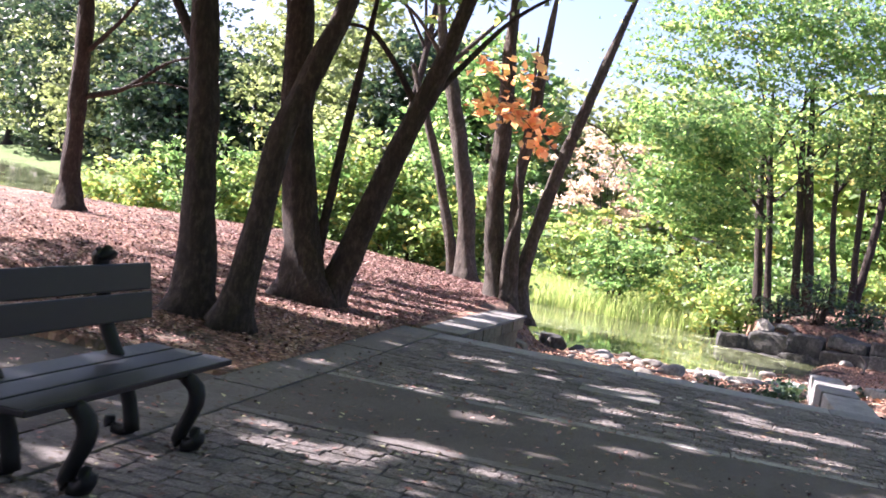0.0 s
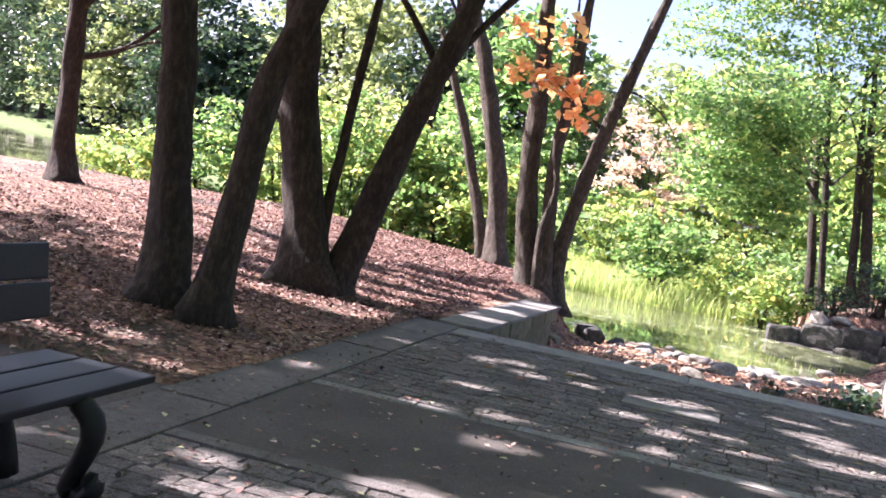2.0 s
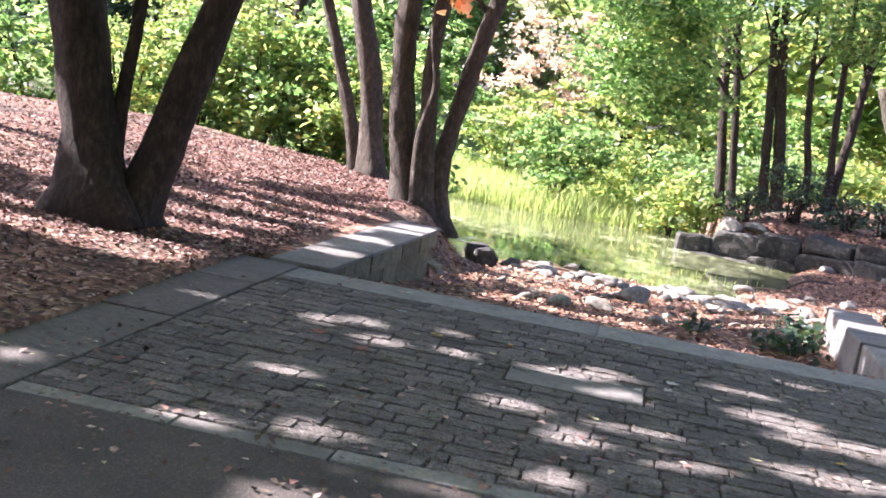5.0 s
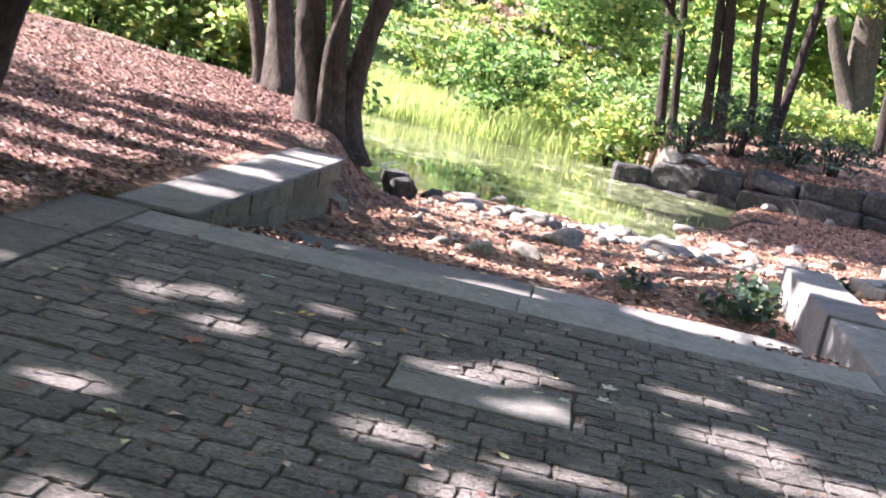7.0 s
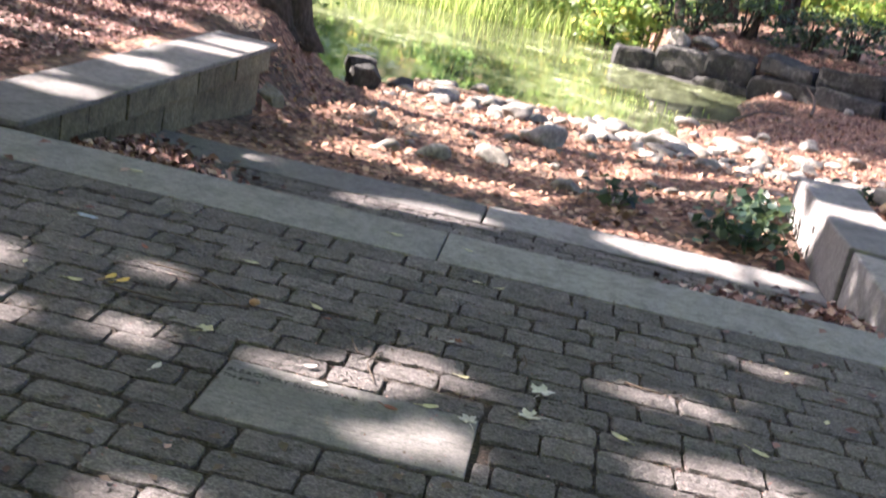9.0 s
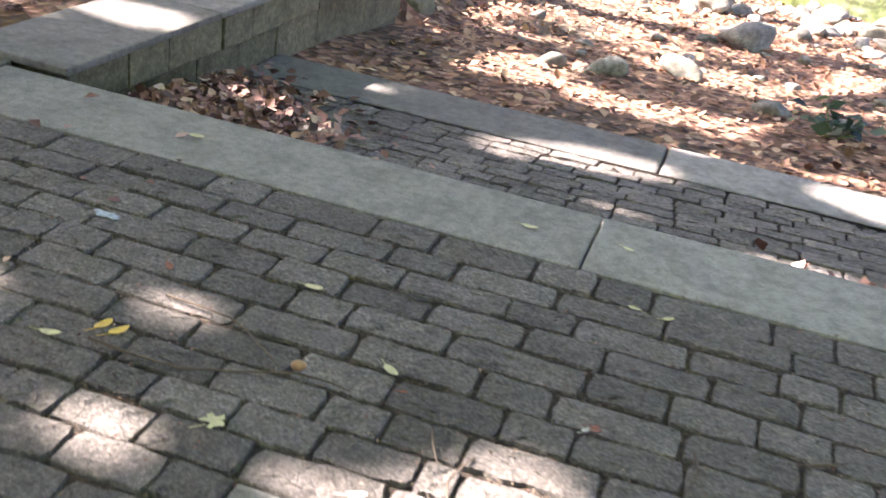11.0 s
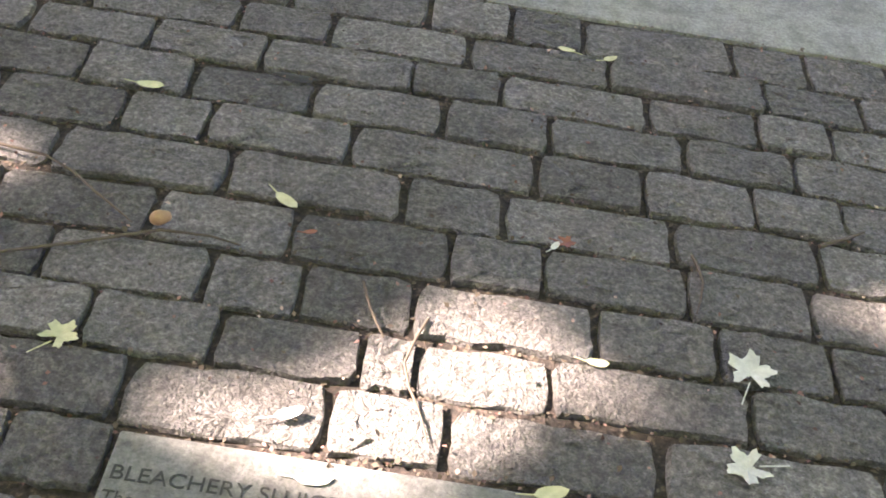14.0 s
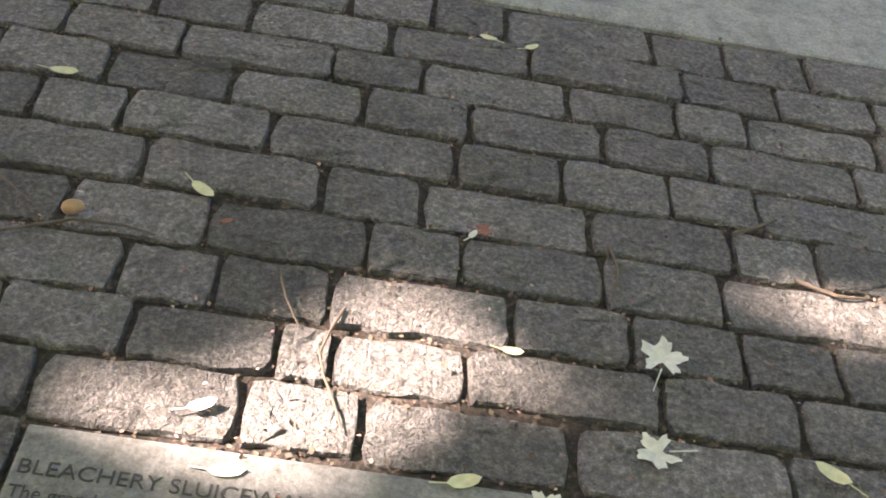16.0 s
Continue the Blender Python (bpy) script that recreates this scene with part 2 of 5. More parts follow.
def mesh_object(name, bm, mat, parent=None, smooth=False):
    me = bpy.data.meshes.new(name)
    bm.to_mesh(me)
    bm.free()
    return link_mesh(name, me, mat, parent, smooth)


def link_mesh(name, me, mat, parent=None, smooth=False):
    if mat and not me.materials:
        me.materials.append(mat)
    if smooth:
        me.polygons.foreach_set("use_smooth", [True] * len(me.polygons))
    ob = new(name, me)
    if parent:
        ob.parent = parent
    return ob


def part(name, bm, mat, parent, label="", smooth=False):
    ob = mesh_object(name, bm, mat, parent, smooth)
    return tagged(ob, label)


def empty(name, x=0, y=0, z=0, rz=0):
    ob = new(name)
    ob.matrix_world = pose(x, y, z, 0, 0, rz)
    ob.empty_display_size = 0.1
    return ob


def box(x0, x1, y0, y1, z0, z1, bevel=0.0, cuts=0, rough=0.0, rng=None):
    bm = bmesh.new()
    bmesh.ops.create_cube(bm, size=1)
    for v in bm.verts:
        v.co = Vector((x0 + (v.co.x + 0.5) * (x1 - x0), y0 + (v.co.y + 0.5) * (y1 - y0), z0 + (v.co.z + 0.5) * (z1 - z0)))
    if cuts:
        bmesh.ops.subdivide_edges(bm, edges=bm.edges[:], cuts=cuts, use_grid_fill=True)
    if bevel:
        bmesh.ops.bevel(bm, geom=[e for e in bm.edges if e.calc_face_angle(0) > 0.5], offset=bevel, segments=2, affect="EDGES", profile=0.6)
    if rough:
        for v in bm.verts:
            n = noise.noise_vector(v.co * 4.3)
            v.co += n * rough
    return bm


def tube(points, radii, sides=10, wobble=0.0, flare=0.0):
    """A tapered limb along a polyline."""
    bm = bmesh.new()
    pts = [Vector(p) for p in points]
    fine, rad = [], []
    for i in range(len(pts) - 1):
        p0, p1, p2, p3 = pts[max(i - 1, 0)], pts[i], pts[i + 1], pts[min(i + 2, len(pts) - 1)]
        n = max(2, int((p2 - p1).length / max(0.12, radii[i] * 1.2)))
        n = min(n, 9)
        for k in range(n):
            t = k / n
            fine.append(0.5 * ((2 * p1) + (p2 - p0) * t + (2 * p0 - 5 * p1 + 4 * p2 - p3) * t * t + (3 * p1 - p0 - 3 * p2 + p3) * t ** 3))
            rad.append(radii[i] + (radii[i + 1] - radii[i]) * t)
    fine.append(pts[-1])
    rad.append(radii[-1])
    rings = []
    for i, p in enumerate(fine):
        d = (fine[min(i + 1, len(fine) - 1)] - fine[max(i - 1, 0)]).normalized()
        a = d.orthogonal() if abs(d.x) > 0.9 else d.cross(Vector((1, 0, 0)))
        a.normalize()
        b = d.cross(a)
        low = (p - fine[0]).length
        ring = []
        for s in range(sides):
            ang = 2 * math.pi * s / sides
            r = rad[i] * (1 + wobble * noise.noise(Vector((p.x * 3 + math.cos(ang) * 1.3, p.y * 3 + math.sin(ang) * 1.3, p.z * 2.2))))
            if flare:
                r *= 1 + flare * math.exp(-low / 0.22) * (0.75 + 0.45 * math.sin(ang * 3 + p.x * 7))
            ring.append(bm.verts.new(p + (a * math.cos(ang) + b * math.sin(ang)) * r))
        rings.append(ring)
    for r0, r1 in zip(rings, rings[1:]):
        for s in range(sides):
            bm.faces.new((r0[s], r0[(s + 1) % sides], r1[(s + 1) % sides], r1[s]))
    bm.faces.new(rings[0][::-1])
    bm.faces.new(rings[-1])
    return bm


def leaf_mesh(name, centres, size, rng, flat=0.0, aspect=0.55):
    """Many folded leaves of four triangles each, one at each centre."""
    n = len(centres)
    c = np.asarray(centres, float)
    s = size * rng.uniform(0.6, 1.35, (n, 1))
    ax = rng.normal(size=(n, 3))
    ax[:, 2] *= 0.5 if not flat else 1 - flat
    ax /= np.linalg.norm(ax, axis=1, keepdims=True)
    up = rng.normal(size=(n, 3)) * (1 - flat)
    up[:, 2] += 0.7 + 2.5 * flat
    side = np.cross(ax, up)
    side /= np.linalg.norm(side, axis=1, keepdims=True) + 1e-9
    nrm = np.cross(side, ax)
    tip, tail = c + ax * s * 0.5, c - ax * s * 0.5
    mid_l = c + side * s * aspect * 0.5 + nrm * s * rng.uniform(0.02, 0.18, (n, 1)) - ax * s * 0.06
    mid_r = c - side * s * aspect * 0.5 + nrm * s * rng.uniform(0.02, 0.18, (n, 1)) - ax * s * 0.06
    v = np.stack([tail, mid_l, tip, mid_r], 1).reshape(-1, 3)
    base = np.arange(n)[:, None] * 4
    f = np.concatenate([base + np.array([[0, 2, 1]]), base + np.array([[0, 3, 2]])], 1).reshape(-1, 3)
    me = bpy.data.meshes.new(name)
    me.vertices.add(len(v))
    me.vertices.foreach_set("co", v.ravel())
    me.loops.add(len(f) * 3)
    me.loops.foreach_set("vertex_index", f.ravel())
    me.polygons.add(len(f))
    me.polygons.foreach_set("loop_start", np.arange(len(f)) * 3)
    me.update(calc_edges=True)
    return me


def clumps(rng, centre, radii, n_clumps, per, spread, hollow=0.5, flat=0.42):
    """Leaf places in uneven clumps through an ellipsoid."""
    out = []
    for _ in range(n_clumps):
        d = rng.normal(size=3)
        d /= np.linalg.norm(d)
        r = hollow + (1.08 - hollow) * rng.random()
        q = np.asarray(centre) + d * r * np.asarray(radii)
        k = int(per * rng.uniform(0.5, 1.5))
        out.append(q + rng.normal(size=(k, 3)) * spread * rng.uniform(0.6, 1.3) * np.array([1, 1, flat]))
    return np.concatenate(out)


def smooth(t):
    t = min(1.0, max(0.0, t))
    return t * t * (3 - 2 * t)


# ---- ground ----
LAND = [(2.3, 3.9), (2.9, 5.2), (3.7, 7.0), (4.6, 9.2), (5.6, 11.2), (6.6, 13.0), (7.7, 14.2), (7.5, 15.2), (6.6, 15.6), (5.6, 16.0), (4.5, 16.9), (3.0, 17.3), (0.9, 17.6), (0.3, 19.5), (1.5, 24), (3, 32), (60, 60), (60, -30), (2.3, -30)]
# leaf-covered foreshore between the pond and the boulders
DRY = [(1.4, 10.9), (2.5, 12.2), (3.0, 13.6), (3.0, 15.0), (3.6, 16.6), (4.5, 16.9), (7.6, 15.3), (7.6, 8.0), (2.5, 8.0)]
WATER_Z = -1.05


def signed(x, y, poly):
    inside, best = False, 1e9
    for (x0, y0), (x1, y1) in zip(poly, poly[1:] + poly[:1]):
        if (y0 > y) != (y1 > y) and x < (x1 - x0) * (y - y0) / (y1 - y0) + x0:
            inside = not inside
        dx, dy = x1 - x0, y1 - y0
        t = min(1, max(0, ((x - x0) * dx + (y - y0) * dy) / (dx * dx + dy * dy)))
        best = min(best, math.hypot(x - x0 - t * dx, y - y0 - t * dy))
    return best if inside else -best


CREST_X, CREST_Y = (-60, -22, -12, -8, -4, -3.0, -2.2), (2, 5, 8.5, 10.2, 9.6, 7.4, 5.5)


def wall_x(y):
    return -2.15 + 0.045 * (y - 0.4)


def shore_y(x):
    return 29 + (0.8 * (-9 - x) if x < -9 else 0)


def ground_z(x, y):
    # bank below the landing, down to the pond bed
    bank = -0.4 - max(0, y - 2.4) * 0.082
    bank = max(bank, -1.5) + 0.2 * smooth((x - 0.5) / 1.7) * smooth((9.0 - y) / 4.0) * smooth((y - 2.4) / 1.6)
    # leaf-covered rise beside the plaza
    hill = 0.015 + 0.33 * smooth((-2.85 - x) / 6.5)
    hill += 0.03 * noise.noise(Vector((x * 0.8, y * 0.8, 0)))* smooth((-2.9 - x) / 1.0)
    crest = float(np.interp(x, CREST_X, CREST_Y))
    hill -= 1.9 * smooth((y - crest) / 5.0)
    wall_back = -2.845 if y < 0.5 else wall_x(y) - 0.47
    side = smooth((-1.75 - x) / 1.0) if y > 4.25 else (1.0 if x < wall_back else 0.0)
    z = bank + (hill - bank) * side
    if y < 0.45 and x > -2.845 or y < -4.58 and x > -5.6:
        z = -0.14
    elif y < 2.3 and -2.4 <= x < 2.4:
        z = -0.75
    land = -0.14 + 0.012 * max(0, x - 3) - 0.45 * smooth((3.8 - x) / 2.8) * smooth((y - 15) / 2) + 0.35 * smooth((y - 17) / 6) * smooth((x - 2) / 3) + 0.05 * noise.noise(Vector((x * 0.5, y * 0.5, 3)))
    if y > 0.4 and x > 2:
        if x > 0.8 and 7.0 < y < 18:
            fore = -0.98 + 0.05 * (x - 2)
            z = z + (max(z, fore) - z) * smooth((signed(x, y, DRY) + 0.3) / 0.9)
        d = signed(x, y, LAND)
        z = z + (max(z, land) - z) * smooth((d + 0.1) / (0.45 if y > 14 else 1.5))
    if x > 2.9 and y <= 0.6:
        z = -0.03
    shore = shore_y(x)
    far = smooth((y - shore) / 6)
    z = z + (0.25 - z) * far
    if y > 2.6:
        z += 0.035 * noise.noise(Vector((x * 1.7, y * 1.7, 7)))
    return z


def build_ground():
    xs = np.concatenate([[-400, -200, -140, -110, -95, -85, -76, -68, -60, -53, -46, -40, -35, -30, -26, -22, -18], np.arange(-15, -3.01, 0.3), [-2.9, -2.86, -2.83, -2.7, -2.6, -2.55, -2.5], np.arange(-2.4, 8.01, 0.15), np.arange(8.4, 14, 0.5), [16, 20, 28, 40, 70, 120, 200, 400]])
    ys = np.concatenate([[-400, -200, -90, -45, -25, -18], np.arange(-14, -4.8, 0.4), [-4.7, -4.62, -4.55, -4.4], np.arange(-4.2, 0, 0.4), np.arange(0, 18.01, 0.16), np.arange(18.4, 32, 0.4), np.arange(33, 45, 1.5), [48, 52, 56, 60, 65, 70, 75, 81, 88, 95, 105, 120, 140, 160, 240, 400]])
    verts = [(x, y, ground_z(x, y)) for y in ys for x in xs]
    w = len(xs)
    faces = [(j * w + i, j * w + i + 1, (j + 1) * w + i + 1, (j + 1) * w + i) for j in range(len(ys) - 1) for i in range(w - 1)]
    me = bpy.data.meshes.new("ground")
    me.from_pydata(verts, [], faces)
    ob = link_mesh("ground", me, GROUND, smooth=True)
    tagged(ob, "ground of soil and reddish brown fallen leaves", "ground", kind="structure")


build_ground()
bm = bmesh.new()
for q in ((-400, 2, WATER_Z), (60, 2, WATER_Z), (60, 400, WATER_Z), (-400, 400, WATER_Z)):
    bm.verts.new(q)
bm.faces.new(bm.verts)
tagged(mesh_object("water", bm, WATER), "still green pond water with floating weed", "water", kind="structure")

# ---- plaza ----
BORDER_IN, BORDER_OUT = -2.38, -2.85
plaza = tagged(empty("pavement"), "grey granite sett pavement edged with granite slabs", "pavement", kind="structure")
part("bed", box(BORDER_IN - 0.01, 3.4, -3.6, 0.012, -0.13, -0.0125), JOINT, plaza)
road = tagged(mesh_object("road", box(BORDER_IN + 0.004, 7.0, -5.41, -3.62, -0.13, -0.002, 0, 0), ASPHALT), "dark worn asphalt strewn with dry leaves", "road", kind="structure")
part("bed", box(BORDER_IN - 0.01, 7.0, -9.7, -5.56, -0.13, -0.02), JOINT, plaza)
part("strip", box(BORDER_IN + 0.01, 6.9, -5.555, -5.42, -0.12, 0.004, 0.006), BORDER, plaza)
tagged(mesh_object("apron", box(-5.6, BORDER_OUT - 0.012, -20, -4.6, -0.16, -0.004), ASPHALT), "worn grey paving strewn with leaves around the bench", "pavement", kind="structure")
tagged(mesh_object("road_behind", box(BORDER_IN + 0.004, 7.0, -20, -9.71, -0.13, -0.002), ASPHALT), "dark worn asphalt strewn with dry leaves", "road", kind="structure")
rng0 = random.Random(3)
# border slabs on the side of the rise
y = 0.5
for length in (1.0, 1.35, 1.7, 1.2, 1.5, 1.6, 1.4, 1.7, 1.5, 1.8, 1.6, 2.0):
    part("slab", box(BORDER_OUT + rng0.uniform(-0.02, 0.02), BORDER_IN - 0.008, y - length + 0.006, y - 0.006, -0.12, 0.004 + rng0.uniform(-0.004, 0.006), 0.008, 1, 0.003), BORDER, plaza)
    y -= length
# slab strip between setts and asphalt
x = BORDER_IN + 0.02
for length in (0.75, 0.7, 1.0, 0.9, 1.1, 0.9):
    part("strip", box(x, x + length - 0.012, -3.61, -3.475, -0.12, 0.003 + rng0.uniform(-0.004, 0.004), 0.006), SLAB, plaza)
    x += length
# kerb slabs along the top of the step
for x0, x1 in ((BORDER_IN, 0.0), (0.0, 2.1), (2.1, 3.4)):
    part("kerb", box(x0 + 0.003, x1 - 0.003, 0.012, 0.45, -0.2, 0.0, 0.01, 3, 0.003), SLAB, plaza)
# landing ramp below the step and its lower kerb
LAND_NEAR, LAND_FAR, LAND_Z0, LAND_Z1 = 0.45, 1.96, -0.15, -0.36
bm = bmesh.new()
v = [bm.verts.new(q) for q in ((-2.08, LAND_NEAR, LAND_Z0 - 0.012), (2.25, LAND_NEAR, LAND_Z0 - 0.012), (2.25, LAND_FAR + 0.05, LAND_Z1 - 0.012), (-2.08, LAND_FAR + 0.05, LAND_Z1 - 0.012))]
bm.faces.new(v)
bmesh.ops.solidify(bm, geom=bm.faces[:], thickness=0.3)
part("landing_bed", bm, JOINT, plaza)
for x0, x1 in ((-2.13, 0.06), (0.06, 2.17)):
    part("kerb", box(x0 + 0.006, x1 - 0.006, LAND_FAR, LAND_FAR + 0.44, -0.8, LAND_Z1, 0.016, 3, 0.006), SLAB, plaza)

# ---- side walls ----
wall = tagged(empty("retaining_wall"), "low grey granite retaining wall with flat cap slabs", "wall", kind="structure")


rngw = random.Random(5)
y = 0.5
for length in (1.15, 1.3, 1.35):
    bm = box(0, 0.515, 0, length - 0.004, 0, 0.034, 0.01, 2, 0.003)
    bmesh.ops.transform(bm, matrix=pose(wall_x(y) - 0.5, y + 0.004, -0.004 + rngw.uniform(-0.002, 0.002), 0, 0, -2.6), verts=bm.verts)
    part("cap", bm, SLAB, wall)
    y += length
for z0, z1, back, lens in ((-0.17, -0.006, 0.0, (0.4, 0.3, 0.46, 0.28, 0.36, 0.42, 0.3, 0.4, 0.34, 0.4)), (-0.5, -0.175, 0.07, (0.6, 0.45, 0.8, 0.5, 0.7, 0.62)), (-0.95, -0.505, 0.075, (0.9, 0.7, 1.0, 1.05))):
    y = 0.52
    for length in lens:
        d = rngw.uniform(0, 0.012) + back
        bm = box(-0.4, 0.006 - d, 0, length - 0.006, z0, z1, 0.01, 2, 0.006)
        bmesh.ops.transform(bm, matrix=pose(wall_x(y), y, 0, 0, 0, -2.6), verts=bm.verts)
        part("stone", bm, WALLSTONE, wall)
        y += length
tagged(mesh_object("granite_block", box(-2.45, -1.95, 4.33, 4.8, -0.9, -0.4, 0.05, 4, 0.06), WALLSTONE), "rough granite block at the end of the wall", "stone")

rwall = tagged(empty("side_wall"), "low wall of weathered rectangular granite blocks", "wall", kind="structure")
for x0, y0, y1, top, w in ((2.19, 0.455, 1.94, -0.01, 0.5), (2.165, 1.946, 2.62, 0.006, 0.48), (2.19, 2.626, 3.86, 0.0, 0.43)):
    part("block", box(x0, x0 + w, y0, y1, -0.85, top, 0.02, 3, 0.007), SLAB, rwall)
tagged(mesh_object("path", box(6.0, 60.0, 47.0, 53.0, 0.1, 0.33, 0.02, 3, 0.01), CONCRETE), "pale concrete path beyond the trees", "path", kind="structure")
rf = random.Random(23)
for x, y, w, d, turn in ((3.75, 5.25, 1.1, 0.5, 28), (4.7, 7.2, 1.5, 0.55, 36), (5.15, 8.15, 1.5, 0.5, 42), (5.7, 9.3, 1.6, 0.55, 45), (6.2, 10.6, 1.5, 0.6, 47)):
    bm = box(-w / 2, w / 2, -d / 2, d / 2, -0.12, 0.03, 0.025, 3, 0.03)
    ob = mesh_object("flagstone", bm, CONCRETE)
    ob.matrix_world = pose(x, y, ground_z(x, y) + 0.03, rf.uniform(-2, 2), rf.uniform(-2, 2), turn)
    tagged(ob, "pale flat flagstone step set into the leafy bank", "step", "flagstone steps on the bank")

# ---- bench ----


def strap(points, y, radii, sides):
    """A bent flat bar, broader across the bench than it is thick."""
    bm = tube(points, radii, sides)
    for v in bm.verts:
        v.co.y = y + (v.co.y - y) * 1.35
    return bm


def build_bench():
    b = tagged(empty("park_bench", -2.38, -7.25, 0), "dark park bench with slatted seat and scrolled cast iron legs", "bench")
    for i, x0 in enumerate((-0.28, -0.085, 0.11)):
        part("seat_slat", box(x0, x0 + 0.18, -1.03, 1.03, 0.42, 0.455, 0.008, 0), PAINTED, b)
    for z0 in (0.62, 0.79):
        bm = box(-0.018, 0.018, -0.92, 0.92, 0, 0.16, 0.008)
        bmesh.ops.transform(bm, matrix=pose(-0.245 - (z0 - 0.62) * 0.22, 0.02, z0, 0, -9, 0), verts=bm.verts)
        part("backrest_board", bm, PAINTED, b)
    for y in (0.5, -0.6):
        leg = [(0.26, y, 0.41), (0.33, y, 0.36), (0.345, y, 0.27), (0.3, y, 0.15), (0.27, y, 0.06), (0.31, y, 0.035), (0.37, y, 0.05), (0.385, y, 0.1), (0.35, y, 0.115)]
        part("front_leg", strap(leg, y, [0.042, 0.046, 0.044, 0.04, 0.04, 0.042, 0.042, 0.04, 0.034], 8), IRON, b, smooth=True)
        post = [(-0.02, y, 0.04), (-0.06, y, 0.2), (-0.16, y, 0.42), (-0.27, y, 0.6), (-0.35, y, 0.9), (-0.37, y, 0.98), (-0.345, y, 1.0), (-0.32, y, 0.98)]
        part("back_post", strap(post, y, [0.042, 0.04, 0.04, 0.04, 0.04, 0.05, 0.056, 0.05], 8), IRON, b, smooth=True)
        foot = [(-0.02, y, 0.06), (-0.09, y, 0.034), (-0.16, y, 0.05), (-0.165, y, 0.1)]
        part("rear_foot", strap(foot, y, [0.034, 0.034, 0.034, 0.03], 8), IRON, b, smooth=True)
        part("seat_support", box(-0.3, 0.3, y - 0.025, y + 0.025, 0.385, 0.42, 0.008), IRON, b)


build_bench()

# ---- trees ----


def build_tree(name, label, trunks, limbs, crowns, bark, leaf, leaf_size=0.17, seed=1, category="tree", group=""):
    """trunks, limbs: (points, radii). crowns: (centre, radii, clumps, leaves a clump, spread)."""
    rng = np.random.default_rng(seed)
    t = tagged(empty(name, *trunks[0][0][0]), label, category, group)
    inv = t.matrix_world.inverted()
    for pts, rad in trunks:
        bm = tube(pts, rad, 16, 0.25, 0.8)
        bm.transform(inv)
        part("trunk", bm, bark, t, smooth=True)
    for pts, rad in limbs:
        bm = tube(pts, rad, 7, 0.15)
        bm.transform(inv)
        part("limb", bm, bark, t, smooth=True)
    if crowns:
        sprays = name == "sapling"
        places = np.concatenate([clumps(rng, c, r, int(n * 0.6), int(k * 1.5), s * 1.25, 0.3, 0.2) if sprays else clumps(rng, c, r, n, k, s) for c, r, n, k, s in crowns])
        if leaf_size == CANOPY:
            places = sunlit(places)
        me = leaf_mesh("crown", places, leaf_size, rng)
        me.transform(inv)
        link_mesh("crown", me, leaf, t)
    return t


def line(y, *xz):
    return [(x, y, z) for x, z in xz]


def sky_limbs(rng, start, ends, r0):
    out = []
    for e in ends:
        s, e = Vector(start), Vector(e)
        m = s.lerp(e, 0.5) + Vector((rng.uniform(-0.3, 0.3), rng.uniform(-0.3, 0.3), rng.uniform(0.1, 0.5)))
        out.append(([s, m, e], [r0, r0 * 0.6, r0 * 0.2]))
    return out


rl = random.Random(11)
# high crowns of this leaf size are placed, mostly out of view, for their shade
CANOPY = 0.21
# canopy openings cut for chosen sun patches on the pavement (x, y, half sizes)
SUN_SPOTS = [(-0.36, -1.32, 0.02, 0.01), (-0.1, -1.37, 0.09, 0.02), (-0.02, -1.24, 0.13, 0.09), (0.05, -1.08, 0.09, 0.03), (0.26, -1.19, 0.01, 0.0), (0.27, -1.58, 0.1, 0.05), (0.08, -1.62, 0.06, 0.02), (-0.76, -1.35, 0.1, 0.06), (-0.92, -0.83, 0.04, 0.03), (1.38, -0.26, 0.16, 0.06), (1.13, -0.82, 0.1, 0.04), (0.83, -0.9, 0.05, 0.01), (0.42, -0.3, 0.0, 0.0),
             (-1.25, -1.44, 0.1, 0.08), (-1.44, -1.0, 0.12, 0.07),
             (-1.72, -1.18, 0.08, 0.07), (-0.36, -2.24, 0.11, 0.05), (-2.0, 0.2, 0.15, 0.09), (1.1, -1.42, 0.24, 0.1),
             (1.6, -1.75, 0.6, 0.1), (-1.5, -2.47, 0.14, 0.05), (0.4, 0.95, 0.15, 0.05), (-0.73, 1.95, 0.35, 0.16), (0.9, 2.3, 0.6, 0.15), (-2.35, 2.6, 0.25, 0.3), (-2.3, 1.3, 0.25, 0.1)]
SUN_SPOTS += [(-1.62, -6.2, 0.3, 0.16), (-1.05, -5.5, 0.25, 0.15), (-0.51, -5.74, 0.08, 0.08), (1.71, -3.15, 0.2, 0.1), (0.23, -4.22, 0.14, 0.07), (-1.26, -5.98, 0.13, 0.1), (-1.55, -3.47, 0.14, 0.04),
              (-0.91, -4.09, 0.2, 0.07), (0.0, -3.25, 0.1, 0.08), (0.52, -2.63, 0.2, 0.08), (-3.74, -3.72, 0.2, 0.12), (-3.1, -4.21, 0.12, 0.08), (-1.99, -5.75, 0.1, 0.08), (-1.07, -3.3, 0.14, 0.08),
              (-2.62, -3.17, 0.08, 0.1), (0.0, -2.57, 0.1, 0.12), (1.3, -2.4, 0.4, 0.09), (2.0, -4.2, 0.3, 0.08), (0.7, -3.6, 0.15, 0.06)]


